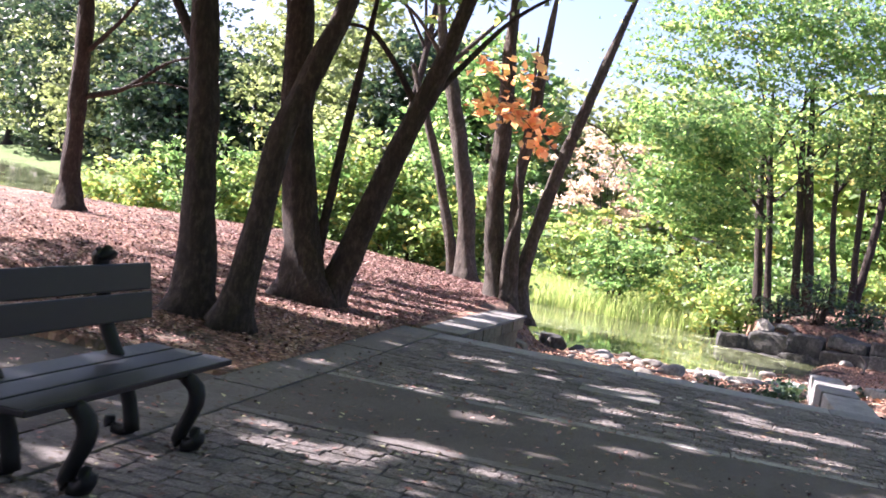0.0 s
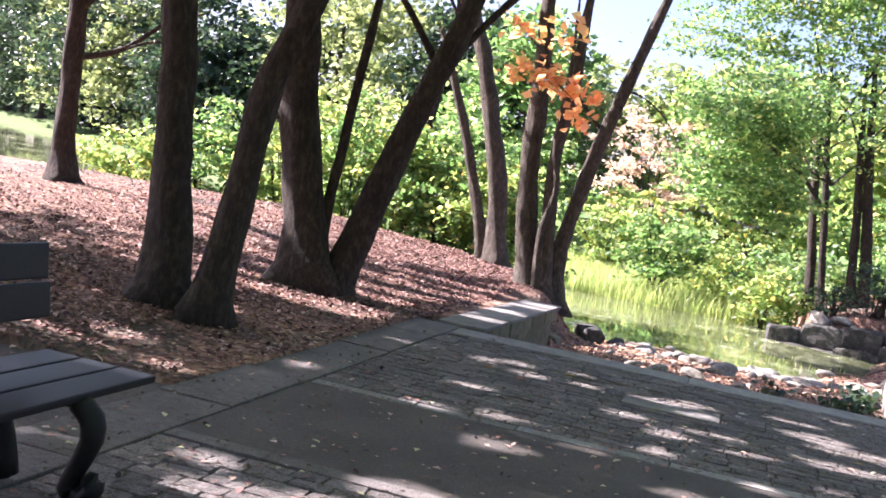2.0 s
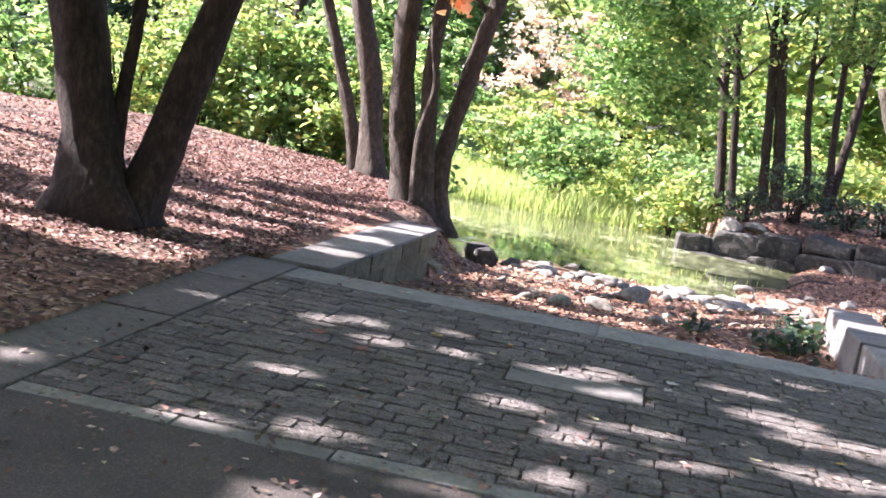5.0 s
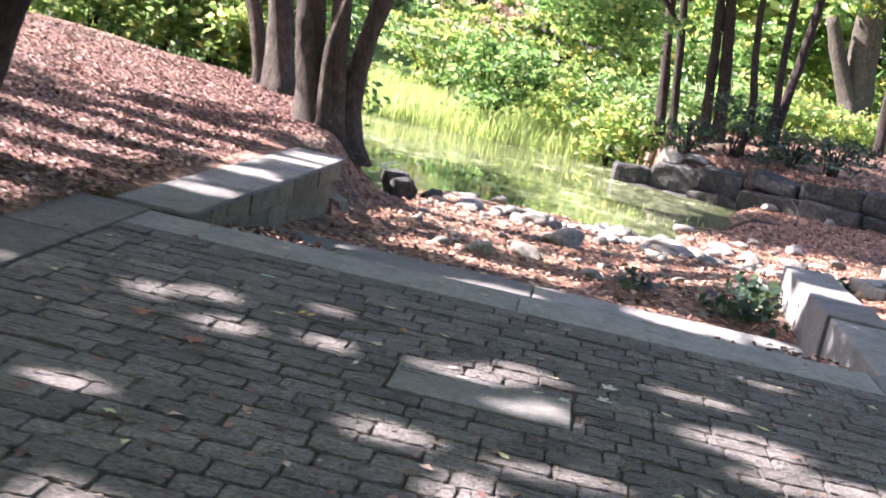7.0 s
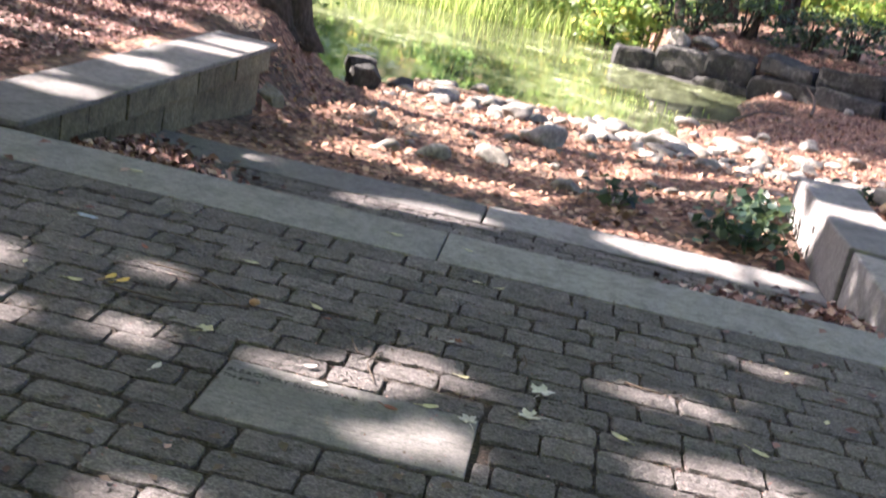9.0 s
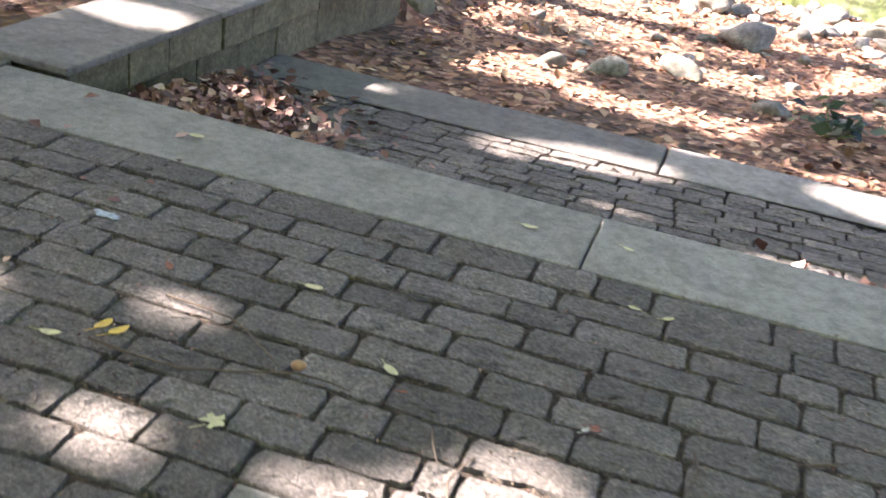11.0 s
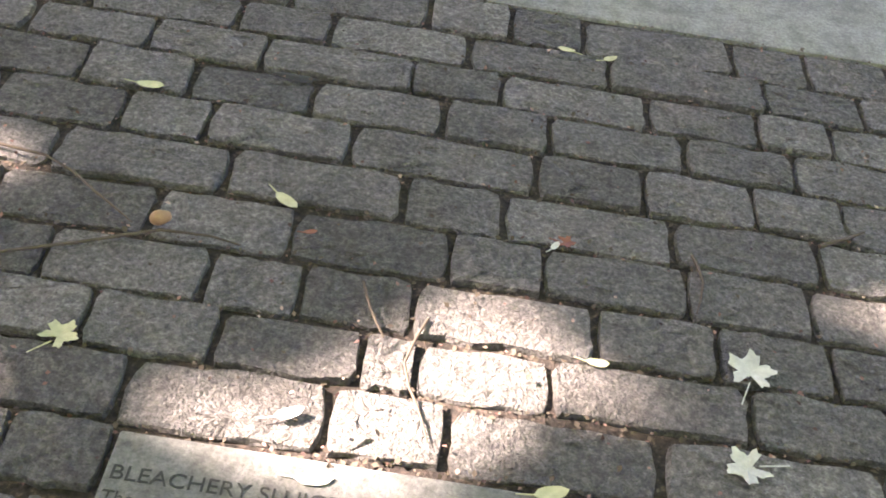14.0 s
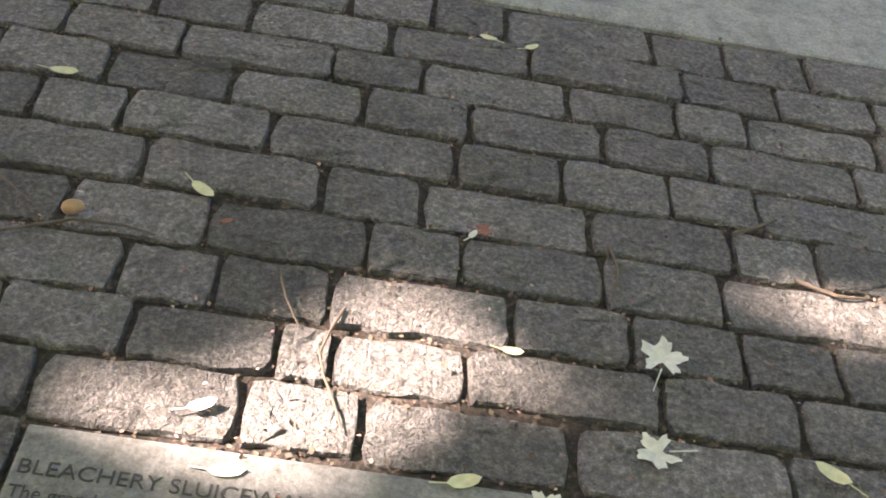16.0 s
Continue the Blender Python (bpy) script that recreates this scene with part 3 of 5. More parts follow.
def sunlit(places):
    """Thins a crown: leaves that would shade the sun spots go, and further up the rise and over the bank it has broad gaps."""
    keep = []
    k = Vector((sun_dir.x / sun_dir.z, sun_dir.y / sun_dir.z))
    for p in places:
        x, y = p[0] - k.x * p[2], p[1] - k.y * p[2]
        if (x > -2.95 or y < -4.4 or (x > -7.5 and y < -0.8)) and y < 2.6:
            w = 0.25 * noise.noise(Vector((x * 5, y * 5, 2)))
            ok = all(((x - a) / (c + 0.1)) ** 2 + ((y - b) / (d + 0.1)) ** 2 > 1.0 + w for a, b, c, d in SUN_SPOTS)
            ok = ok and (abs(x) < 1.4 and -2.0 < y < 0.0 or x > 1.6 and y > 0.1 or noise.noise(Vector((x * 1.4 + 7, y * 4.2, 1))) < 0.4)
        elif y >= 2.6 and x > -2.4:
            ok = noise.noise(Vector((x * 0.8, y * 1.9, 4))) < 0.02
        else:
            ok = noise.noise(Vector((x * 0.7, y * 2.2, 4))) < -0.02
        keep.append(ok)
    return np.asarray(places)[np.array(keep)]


build_tree("double_trunk_tree", "brown-barked tree with two trunks and green autumn crown", [
    (line(-2.3, (-4.27, 0.02), (-4.33, 0.6), (-4.38, 1.1), (-4.46, 1.74), (-4.56, 2.5), (-4.72, 3.6), (-4.9, 6.0)), [0.21, 0.175, 0.16, 0.15, 0.145, 0.12, 0.05]),
    (line(-2.55, (-3.78, 0.05), (-3.68, 0.75), (-3.6, 1.42), (-3.52, 2.04), (-3.28, 2.68), (-3.08, 3.29), (-2.7, 5.0)), [0.17, 0.13, 0.12, 0.115, 0.11, 0.1, 0.04])],
    sky_limbs(rl, (-4.7, -2.3, 3.4), [(-6.8, -3.5, 5.4), (-6.2, -0.8, 5.2), (-4.0, -4.4, 5.0), (-8.4, -2.2, 6.2)], 0.07) + sky_limbs(rl, (-4.55, -2.3, 2.45), [(-5.6, -1.9, 3.6)], 0.07),
    # second crown hangs unseen over the plaza, added to block sky light
    [((-6.2, -2.4, 5.6), (3.2, 3.0, 1.2), 190, 60, 0.42), ((0.6, -6.0, 6.6), (3.6, 3.6, 0.9), 85, 60, 0.45), ((-3.4, -3.4, 5.3), (2.2, 2.6, 1.0), 60, 55, 0.36)], BARK, LIME, CANOPY, 21)
build_tree("triple_trunk_tree", "large brown-barked tree with leaning side trunks", [
    (line(0.6, (-4.22, 0.0), (-4.36, 0.8), (-4.59, 1.78), (-4.76, 2.91), (-4.95, 4.4), (-5.1, 6.8)), [0.3, 0.235, 0.225, 0.2, 0.15, 0.05]),
    (line(0.75, (-4.0, 0.0), (-3.86, 0.45), (-3.64, 1.18), (-3.41, 1.96), (-3.17, 2.62), (-2.98, 3.2), (-2.5, 5.0)), [0.23, 0.185, 0.165, 0.145, 0.135, 0.12, 0.04]),
    (line(0.72, (-4.16, 0.15), (-4.18, 0.56), (-4.14, 1.27), (-4.08, 2.03), (-4.01, 2.85), (-3.9, 4.2)), [0.1, 0.065, 0.06, 0.055, 0.05, 0.02])],
    sky_limbs(rl, (-4.85, 0.6, 3.8), [(-7.0, 1.5, 5.6), (-6.4, 3.6, 5.6), (-4.6, -1.2, 5.4), (-8.6, 0.2, 6.4)], 0.09) + sky_limbs(rl, (-3.17, 0.75, 2.62), [(-4.6, 0.7, 3.5), (-1.6, 1.8, 4.6)], 0.05),
    # added crowns: second, unseen, blocks sky over the plaza; last shades the side wall
    [((-6.4, 1.6, 5.9), (3.2, 3.2, 1.3), 210, 60, 0.42), ((0.4, -0.8, 6.4), (3.4, 3.2, 0.9), 80, 60, 0.45), ((-3.2, 1.2, 5.2), (2.2, 2.2, 0.9), 50, 55, 0.36), ((-5.2, 5.2, 5.8), (2.6, 2.4, 1.0), 140, 60, 0.42)], BARK, GREEN, CANOPY, 22)
build_tree("slender_trunk_tree", "grey-barked tree with a slim curved trunk", [
    (line(9.0, (-4.0, -0.1), (-4.1, 0.6), (-4.27, 1.61), (-4.55, 2.57), (-4.9, 3.71), (-5.24, 4.6), (-5.6, 6.4)), [0.24, 0.18, 0.17, 0.16, 0.14, 0.11, 0.04]),
    (line(9.3, (-4.3, 0.0), (-4.75, 1.4), (-5.2, 2.6), (-5.9, 4.2)), [0.13, 0.1, 0.09, 0.05])],
    sky_limbs(rl, (-5.1, 9.0, 4.2), [(-6.8, 8.4, 5.6), (-4.0, 9.4, 5.6)], 0.06),
    [((-6.2, 8.6, 6.4), (3.0, 2.6, 1.3), 46, 50, 0.32)], BARK_GREY, LIME, CANOPY, 23)
build_tree("waterside_tree", "grey multi-trunk tree leaning over the pond edge", [
    (line(6.7, (-2.85, -0.35), (-2.98, 0.3), (-3.1, 0.75), (-3.27, 2.11), (-3.29, 2.97), (-3.39, 4.24), (-3.5, 6.0)), [0.3, 0.21, 0.175, 0.165, 0.15, 0.12, 0.04]),
    (line(6.6, (-2.7, -0.3), (-2.74, 0.72), (-2.84, 2.17), (-2.74, 3.05), (-2.75, 4.32), (-2.7, 5.6)), [0.2, 0.12, 0.1, 0.09, 0.075, 0.03]),
    (line(6.8, (-2.6, -0.35), (-2.54, 0.66), (-2.25, 2.27), (-1.98, 3.32), (-1.68, 4.44), (-1.3, 5.8)), [0.24, 0.13, 0.115, 0.1, 0.08, 0.03]),
    (line(6.5, (-2.75, 0.0), (-2.84, 0.9), (-2.72, 1.6), (-2.86, 2.3), (-2.83, 3.4), (-2.9, 4.6)), [0.09, 0.055, 0.05, 0.045, 0.035, 0.015])],
    [([(-1.98, 6.8, 3.32), (-1.6, 6.9, 3.2), (-1.2, 7.0, 2.85), (-0.8, 7.0, 2.2)], [0.02, 0.014, 0.009, 0.004]), ([(-2.2, 6.8, 2.6), (-2.9, 6.6, 3.3), (-3.6, 6.5, 3.9)], [0.035, 0.028, 0.015])],
    [((-4.2, 6.4, 6.4), (2.6, 2.6, 1.2), 34, 50, 0.3)], BARK_GREY, LIME, CANOPY, 24)
# tree added so that its high crown, out of view, shades the foreshore
build_tree("shore_shade_tree", "slender tree behind the slope bushes, added to shade the shore", [
    (line(14.6, (-7.6, -0.9), (-7.5, 2.0), (-7.2, 5.0), (-7.0, 8.4)), [0.16, 0.12, 0.09, 0.04])],
    sky_limbs(rl, (-7.2, 14.6, 5.2), [(-6.4, 15.6, 8.0), (-9.4, 14.4, 8.4), (-7.4, 13.0, 8.4)], 0.05),
    [((-7.8, 14.6, 8.6), (3.0, 2.2, 0.8), 230, 55, 0.36)], BARK, GREEN, 0.2, 27)
build_tree("crest_tree", "brown tree at the edge of the leaf-covered rise", [
    (line(4.6, (-10.22, 0.2), (-10.28, 0.8), (-10.34, 1.72), (-10.39, 2.98), (-10.5, 4.4), (-10.6, 6.4)), [0.26, 0.18, 0.16, 0.15, 0.12, 0.05])],
    [([(-10.36, 4.6, 2.3), (-9.6, 4.7, 2.55), (-8.9, 4.8, 3.1), (-8.3, 4.8, 3.3)], [0.06, 0.045, 0.03, 0.012]), ([(-9.6, 4.7, 2.55), (-9.0, 4.7, 2.75), (-8.2, 4.7, 2.7)], [0.03, 0.02, 0.01]), ([(-10.4, 4.6, 3.0), (-9.6, 4.5, 3.8), (-9.2, 4.4, 4.4)], [0.05, 0.035, 0.015])],
    [((-10.6, 4.4, 6.2), (3.0, 3.0, 1.4), 170, 60, 0.4), ((-12.8, 0.2, 6.6), (3.2, 3.4, 1.4), 190, 60, 0.42), ((-9.6, 0.4, 6.4), (2.2, 3.0, 1.0), 150, 60, 0.42)], BARK, GREEN, CANOPY, 25)
# unseen tree added further up the rise: its upper canopy dapples bench and plaza
build_tree("plaza_shade_tree", "brown tree on the rise, added unseen to shade the plaza", [
    (line(-5.6, (-11.4, 0.2), (-11.5, 2.0), (-11.6, 4.0), (-11.6, 6.6)), [0.26, 0.18, 0.15, 0.05])],
    sky_limbs(rl, (-11.6, -5.6, 3.8), [(-9.0, -6.0, 5.6), (-10.6, -3.4, 5.6), (-13.4, -6.4, 5.8)], 0.08),
    [((-10.2, -5.4, 6.0), (3.6, 3.4, 1.5), 230, 60, 0.44), ((-12.2, -2.6, 6.4), (2.6, 2.6, 1.2), 150, 60, 0.42), ((-9.0, -2.4, 6.2), (2.4, 2.6, 1.0), 140, 60, 0.42), ((-6.2, -7.4, 5.8), (3.0, 2.6, 1.2), 90, 58, 0.38)], BARK, GREEN, CANOPY, 26)

# unseen trees behind the walk's start and beside the road, added to dim sky
for i, (x, y, h) in enumerate(((-3.5, -20.5, 7.0), (3.5, -22.0, 7.5), (9.5, -16.0, 7.0), (10.5, -8.0, 7.0), (11.0, -0.5, 7.0), (-9.5, -17.0, 7.0))):
    build_tree("sky_block_tree", "broad leafy tree added out of view to dim the sky light", [([(x, y, -0.3), (x + 0.1, y, h * 0.4), (x - 0.1, y, h * 1.1)], [0.34, 0.26, 0.1])],
               sky_limbs(rl, (x, y, h * 0.45), [(x + 2.4, y + 0.6, h * 0.9), (x - 2.2, y - 0.8, h * 0.95)], 0.1),
               [((x, y, h), (4.6, 4.6, h * 0.66), 190, 42, 0.6)], BARK, GREEN, 0.42, 300 + i, group="trees behind the plaza")

# orange maple sprays by the waterside
rng = np.random.default_rng(4)
spray = tagged(empty("maple_branch", -2.95, 5.6, 3.1), "thin maple branch with orange autumn leaves", "branch")
bm = tube([(-0.35, 1.0, 0.1), (-0.1, 0.4, 0.12), (0.1, 0.0, 0.05), (0.45, -0.2, -0.2)], [0.015, 0.012, 0.009, 0.004], 6)
part("twig", bm, BARK, spray)
me = leaf_mesh("leaves", np.concatenate([np.array(c) + rng.normal(size=(n, 3)) * s for c, n, s in (((-0.4, 0, 0.2), 45, 0.12), ((-0.08, 0, 0.1), 65, 0.13), ((0.28, 0, 0.0), 50, 0.12), ((0.55, 0, -0.1), 24, 0.09), ((0.4, 0, -0.5), 30, 0.1), ((-0.5, 0.2, 1.0), 30, 0.16), ((0.05, 0.2, 0.95), 30, 0.16))]) * np.array([1.25, 1.0, 0.85]), 0.17, rng, 0.35, 0.8)
link_mesh("leaves", me, ORANGE, spray)

# saplings on the far bank
for i, (x0, z0, x1, z1, yy, r) in enumerate(((2.5, -0.4, 1.82, 3.82, 20.5, 0.1), (2.13, -0.3, 1.7, 3.0, 20.9, 0.13), (3.25, -0.3, 2.68, 3.8, 20.5, 0.12), (3.54, -0.3, 2.89, 3.96, 20.5, 0.15), (4.09, -0.2, 3.69, 3.4, 20.5, 0.09), (4.6, -0.2, 4.42, 3.6, 20.5, 0.1), (4.75, -0.2, 5.0, 3.4, 20.7, 0.12), (7.69, -0.2, 7.6, 2.4, 22.8, 0.15))):
    dx, dz = x1 - x0, z1 - z0
    top = (x1 + dx * 0.5, yy, z1 + dz * 0.6)
    limbs = sky_limbs(rl, (x1, yy, z1), [(x1 + rl.uniform(-1.5, 1.5), yy + rl.uniform(-1, 1), z1 + 1.5) for _ in range(2)], 0.04)
    if i == 0:
        limbs += [([(1.95, 20.4, 2.4), (1.2, 20.2, 3.2), (0.2, 20.0, 3.8), (-0.6, 19.8, 4.2)], [0.07, 0.06, 0.04, 0.015])]
        limbs += sky_limbs(rl, (2.1, 20.4, 3.0), [(0.2, 18.8, 4.2), (-0.6, 18.2, 3.0), (3.4, 18.8, 4.8), (0.4, 17.4, 4.6)], 0.035)
        limbs += sky_limbs(rl, (1.8, 20.5, 4.4), [(-1.2, 19.8, 6.6), (0.6, 19.4, 7.6), (2.8, 19.2, 7.2), (5.2, 19.4, 7.0)], 0.04)
    over = [((0.3, 18.0, 4.1), (1.7, 1.9, 1.3), 70, 42, 0.26), ((2.6, 18.6, 4.6), (1.7, 1.5, 1.6), 36, 30, 0.28), ((0.2, 15.8, 4.7), (1.9, 1.6, 0.9), 40, 30, 0.28), ((0.6, 18.7, 2.3), (1.3, 1.2, 0.9), 40, 42, 0.24), ((-0.4, 17.2, 2.8), (1.5, 0.8, 0.7), 50, 42, 0.24), ((-0.3, 16.4, 4.1), (1.6, 0.9, 0.8), 60, 42, 0.26), ((-1.3, 19.8, 6.8), (1.7, 1.5, 1.9), 70, 40, 0.3), ((0.6, 19.4, 7.8), (2.0, 1.5, 1.6), 60, 40, 0.3), ((-0.9, 19.2, 4.6), (1.5, 1.3, 1.1), 60, 40, 0.26), ((2.6, 19.0, 7.4), (2.0, 1.5, 1.8), 60, 40, 0.3), ((-0.2, 18.6, 2.6), (1.5, 1.2, 0.9), 60, 42, 0.24), ((4.8, 19.0, 5.0), (1.6, 1.3, 1.6), 50, 40, 0.28), ((5.6, 19.4, 7.6), (2.0, 1.5, 1.8), 60, 40, 0.3)] if i == 0 else []
    crown = over + [((x1 + dx * 0.3 + rl.uniform(-1.2, 0.6), yy - 0.6 + rl.uniform(-1, 1), 6.7 + rl.uniform(-0.8, 1.2)), (2.4, 1.9, 3.1), 52, 36, 0.3)]
    build_tree("sapling", "slender dark-trunked tree with fresh green leaves on the bank", [([(x0, yy, z0 - 0.3), (x0 + dx * 0.25 + rl.uniform(-0.08, 0.08), yy, z0 + dz * 0.3), (x0 + dx * 0.65, yy, z0 + dz * 0.65), (x1, yy, z1), top], [r * 1.25, r, r * 0.9, r * 0.8, r * 0.3])], limbs, crown, BARK, LIME if i % 4 == 1 else GREEN, 0.155, 40 + i, group="trees on the far bank")
build_tree("old_tree", "thick grey tree trunk beyond the boulders", [(line(32, (9.2, -0.3), (9.05, 1.2), (8.9, 2.6), (8.7, 5.0)), [0.75, 0.55, 0.5, 0.4]), (line(31.7, (8.9, 1.0), (8.2, 2.4), (7.5, 4.0)), [0.3, 0.26, 0.2])], [], [((8.8, 31, 6.6), (4.0, 3.0, 2.4), 90, 45, 0.5)], BARK_GREY, LIME, 0.24, 60)


def build_bush(name, label, x, y, z, rx, ry, rz, leaf, n, per, size, seed, group="", stems=6):
    rng = np.random.default_rng(seed)
    r2 = random.Random(seed)
    b = tagged(empty(name, x, y, z), label, "bush", group)
    for _ in range(stems):
        e = Vector((r2.uniform(-0.7, 0.7) * rx, r2.uniform(-0.7, 0.7) * ry, rz * r2.uniform(0.9, 1.7)))
        part("stem", tube([(r2.uniform(-0.15, 0.15), r2.uniform(-0.15, 0.15), -0.15), e * 0.5 + Vector((0, 0, 0.15)), e], [0.03, 0.02, 0.008], 5), BARK, b)
    me = leaf_mesh("foliage", clumps(rng, (0, 0, rz * 0.95), (rx, ry, rz), n, per, 0.2, 0.35), size, rng)
    link_mesh("foliage", me, leaf, b)
    return b


BUSHES = "bushes along the rise"
for i, (x, y, rx, rz, leaf) in enumerate(((-12.7, 10.8, 1.1, 1.05, LIME), (-11.2, 11.2, 1.4, 1.5, GREEN), (-9.6, 11.8, 1.5, 1.7, LIME), (-8.2, 12.0, 1.3, 1.55, GREEN), (-7.0, 11.8, 1.3, 1.6, LIME), (-5.9, 11.6, 1.2, 1.5, GREEN), (-4.9, 11.4, 1.0, 1.25, LIME), (-6.6, 13.4, 1.8, 2.3, GREEN), (-9.4, 14.0, 2.0, 2.3, LIME), (-4.4, 12.6, 1.2, 1.9, GREEN))):
    build_bush("bush", "dense green and yellow bush on the slope to the pond", x, y, ground_z(x, y), rx, 1.0, rz, leaf, 62, 46, 0.16, 70 + i, BUSHES)
build_bush("overhanging_bush", "dark green bush hanging over the pond edge", -2.1, 21.6, -0.9, 1.2, 1.1, 1.35, GREEN, 70, 50, 0.16, 90)
build_bush("overhanging_bush", "yellow-green bush standing behind the pond reeds", -4.3, 27.5, -1.2, 2.2, 1.3, 1.5, LIME, 80, 50, 0.19, 91)
for i, (x, y, rx, rz, leaf) in enumerate(((1.0, 20.2, 1.3, 0.8, LIME), (-0.2, 23.5, 1.6, 1.1, LIME), (1.8, 23.0, 1.6, 1.2, GREEN), (3.6, 22.5, 1.5, 0.7, GREEN), (5.4, 23.5, 1.6, 0.8, LIME), (7.4, 25.5, 1.6, 0.45, LIME))):
    build_bush("shrub", "bright yellow-green shrub on the far bank", x, y, max(ground_z(x, y), WATER_Z), rx, 1.2, rz, leaf, 50, 42, 0.17, 95 + i, "shrubs on the far bank")
for i, (x, y, rx, rz) in enumerate(((2.6, 18.3, 0.7, 0.4), (3.6, 18.0, 0.8, 0.45), (4.7, 17.6, 0.8, 0.4), (5.5, 17.3, 0.7, 0.3))):
    r_high = 1.0 + 0.5 * (i % 2)
    # darker blue-green leaves stand in for the shade under these trees
    build_bush("undergrowth", "low undergrowth coloured dark for the shade under the bank trees", x, y, ground_z(x, y), rx, 0.7, rz * r_high, BLUEGREEN, 13, 34, 0.13, 110 + i, "undergrowth on the bank", 11)
# vegetation beyond the pond
for i, (x, y, rx, rz, leaf, n, size) in enumerate(((-3.5, 33, 2.6, 1.5, LIME, 60, 0.25), (0.5, 34, 2.8, 1.7, LIME, 60, 0.25), (4.5, 35, 3.0, 1.9, GREEN, 60, 0.25), (-8.0, 33, 3.0, 2.2, GREEN, 70, 0.28), (10, 44, 3.5, 1.2, LIME, 50, 0.3))):
    build_bush("far_shrub", "sunlit shrub on the far shore of the pond", x, y, ground_z(x, y), rx, 1.5, rz, leaf, n, 45, size, 120 + i, "shrubs on the far shore")
build_bush("bare_brush", "pale pinkish bare brush beyond the pond", -4.0, 37, 0.2, 3.4, 1.8, 2.9, PINK, 110, 45, 0.2, 130, stems=16)
for i, (x, y, h, w, leaf) in enumerate(((-40, 62, 7.0, 6, BLUEGREEN), (-32, 60, 5.5, 5, BLUEGREEN), (-27, 56, 7.5, 5, WILLOW), (-21, 52, 6.5, 4.5, WILLOW), (-16, 50, 5.5, 4.5, BLUEGREEN), (-12, 46, 5.5, 4, GREEN), (12, 50, 6, 5, LIME), (20, 48, 7, 6, GREEN), (28, 46, 7, 6, LIME), (3, 52, 4.5, 4.5, LIME), (16, 36, 5, 4, GREEN), (-50, 66, 8, 7, BLUEGREEN), (-60, 68, 8, 7, BLUEGREEN), (-70, 70, 9, 8, BLUEGREEN), (-45, 60, 6, 6, WILLOW), (7, 40, 5, 4, LIME), (12, 38, 6, 4.5, GREEN), (24, 60, 9, 7, GREEN), (-7, 52, 5.2, 4.4, WILLOW), (-1, 48, 5.0, 4.2, LIME), (-80, 74, 9, 8, BLUEGREEN), (-92, 80, 10, 9, BLUEGREEN), (-53, 63, 5, 6, BLUEGREEN), (-37, 58, 4.5, 5, BLUEGREEN), (-65, 74, 7, 7, BLUEGREEN), (-75, 82, 8, 8, BLUEGREEN), (-56, 66, 6, 6, WILLOW), (-100, 104, 9, 9, BLUEGREEN), (-86, 92, 8, 8, BLUEGREEN))):
    y = max(y, shore_y(x) + 5)
    build_tree("far_tree", "broad leafy tree on the far shore", [([(x, y, -0.4), (x + 0.2, y, h * 0.5), (x, y, h * 1.3)], [0.45, 0.3, 0.1])], [], [((x, y, h), (w, w * 0.7, h * 0.95), 190 if leaf == BLUEGREEN else 130, 42, 0.7)], BARK, leaf, 0.5, 140 + i, group="trees on the far shore")

# reeds at the far shore
rng = np.random.default_rng(8)


def reeds(name, label, spots, height):
    vs, fs = [], []
    for x, y, z in spots:
        h, a = height * rng.uniform(0.5, 1.3), rng.uniform(0, math.tau)
        lean = rng.normal(size=2) * 0.22 * h
        w = 0.012
        c, s = math.cos(a) * w, math.sin(a) * w
        k = len(vs)
        vs += [(x - c, y - s, z), (x + c, y + s, z), (x + c * 0.7 + lean[0] * 0.4, y + s * 0.7 + lean[1] * 0.4, z + h * 0.6), (x - c * 0.7 + lean[0] * 0.4, y - s * 0.7 + lean[1] * 0.4, z + h * 0.6), (x + lean[0], y + lean[1], z + h)]
        fs += [(k, k + 1, k + 2, k + 3), (k + 3, k + 2, k + 4)]
    me = bpy.data.meshes.new(name)
    me.from_pydata(vs, [], fs)
    tagged(link_mesh(name, me, REED), label, "reeds", kind="stuff")


spots = [(x, y, WATER_Z - 0.05) for x, y in zip(rng.uniform(-9, 0.6, 15000), rng.uniform(19.5, 30, 15000))]
reeds("far_reeds", "bright yellow-green reeds along the far shore", spots, 0.6)
spots = [(x, y, WATER_Z - 0.03) for x, y in zip(rng.normal(1.4, 0.7, 70), rng.normal(12.6, 0.5, 70))]
reeds("pond_grass", "green grass blades standing in the shallows", spots, 0.1)

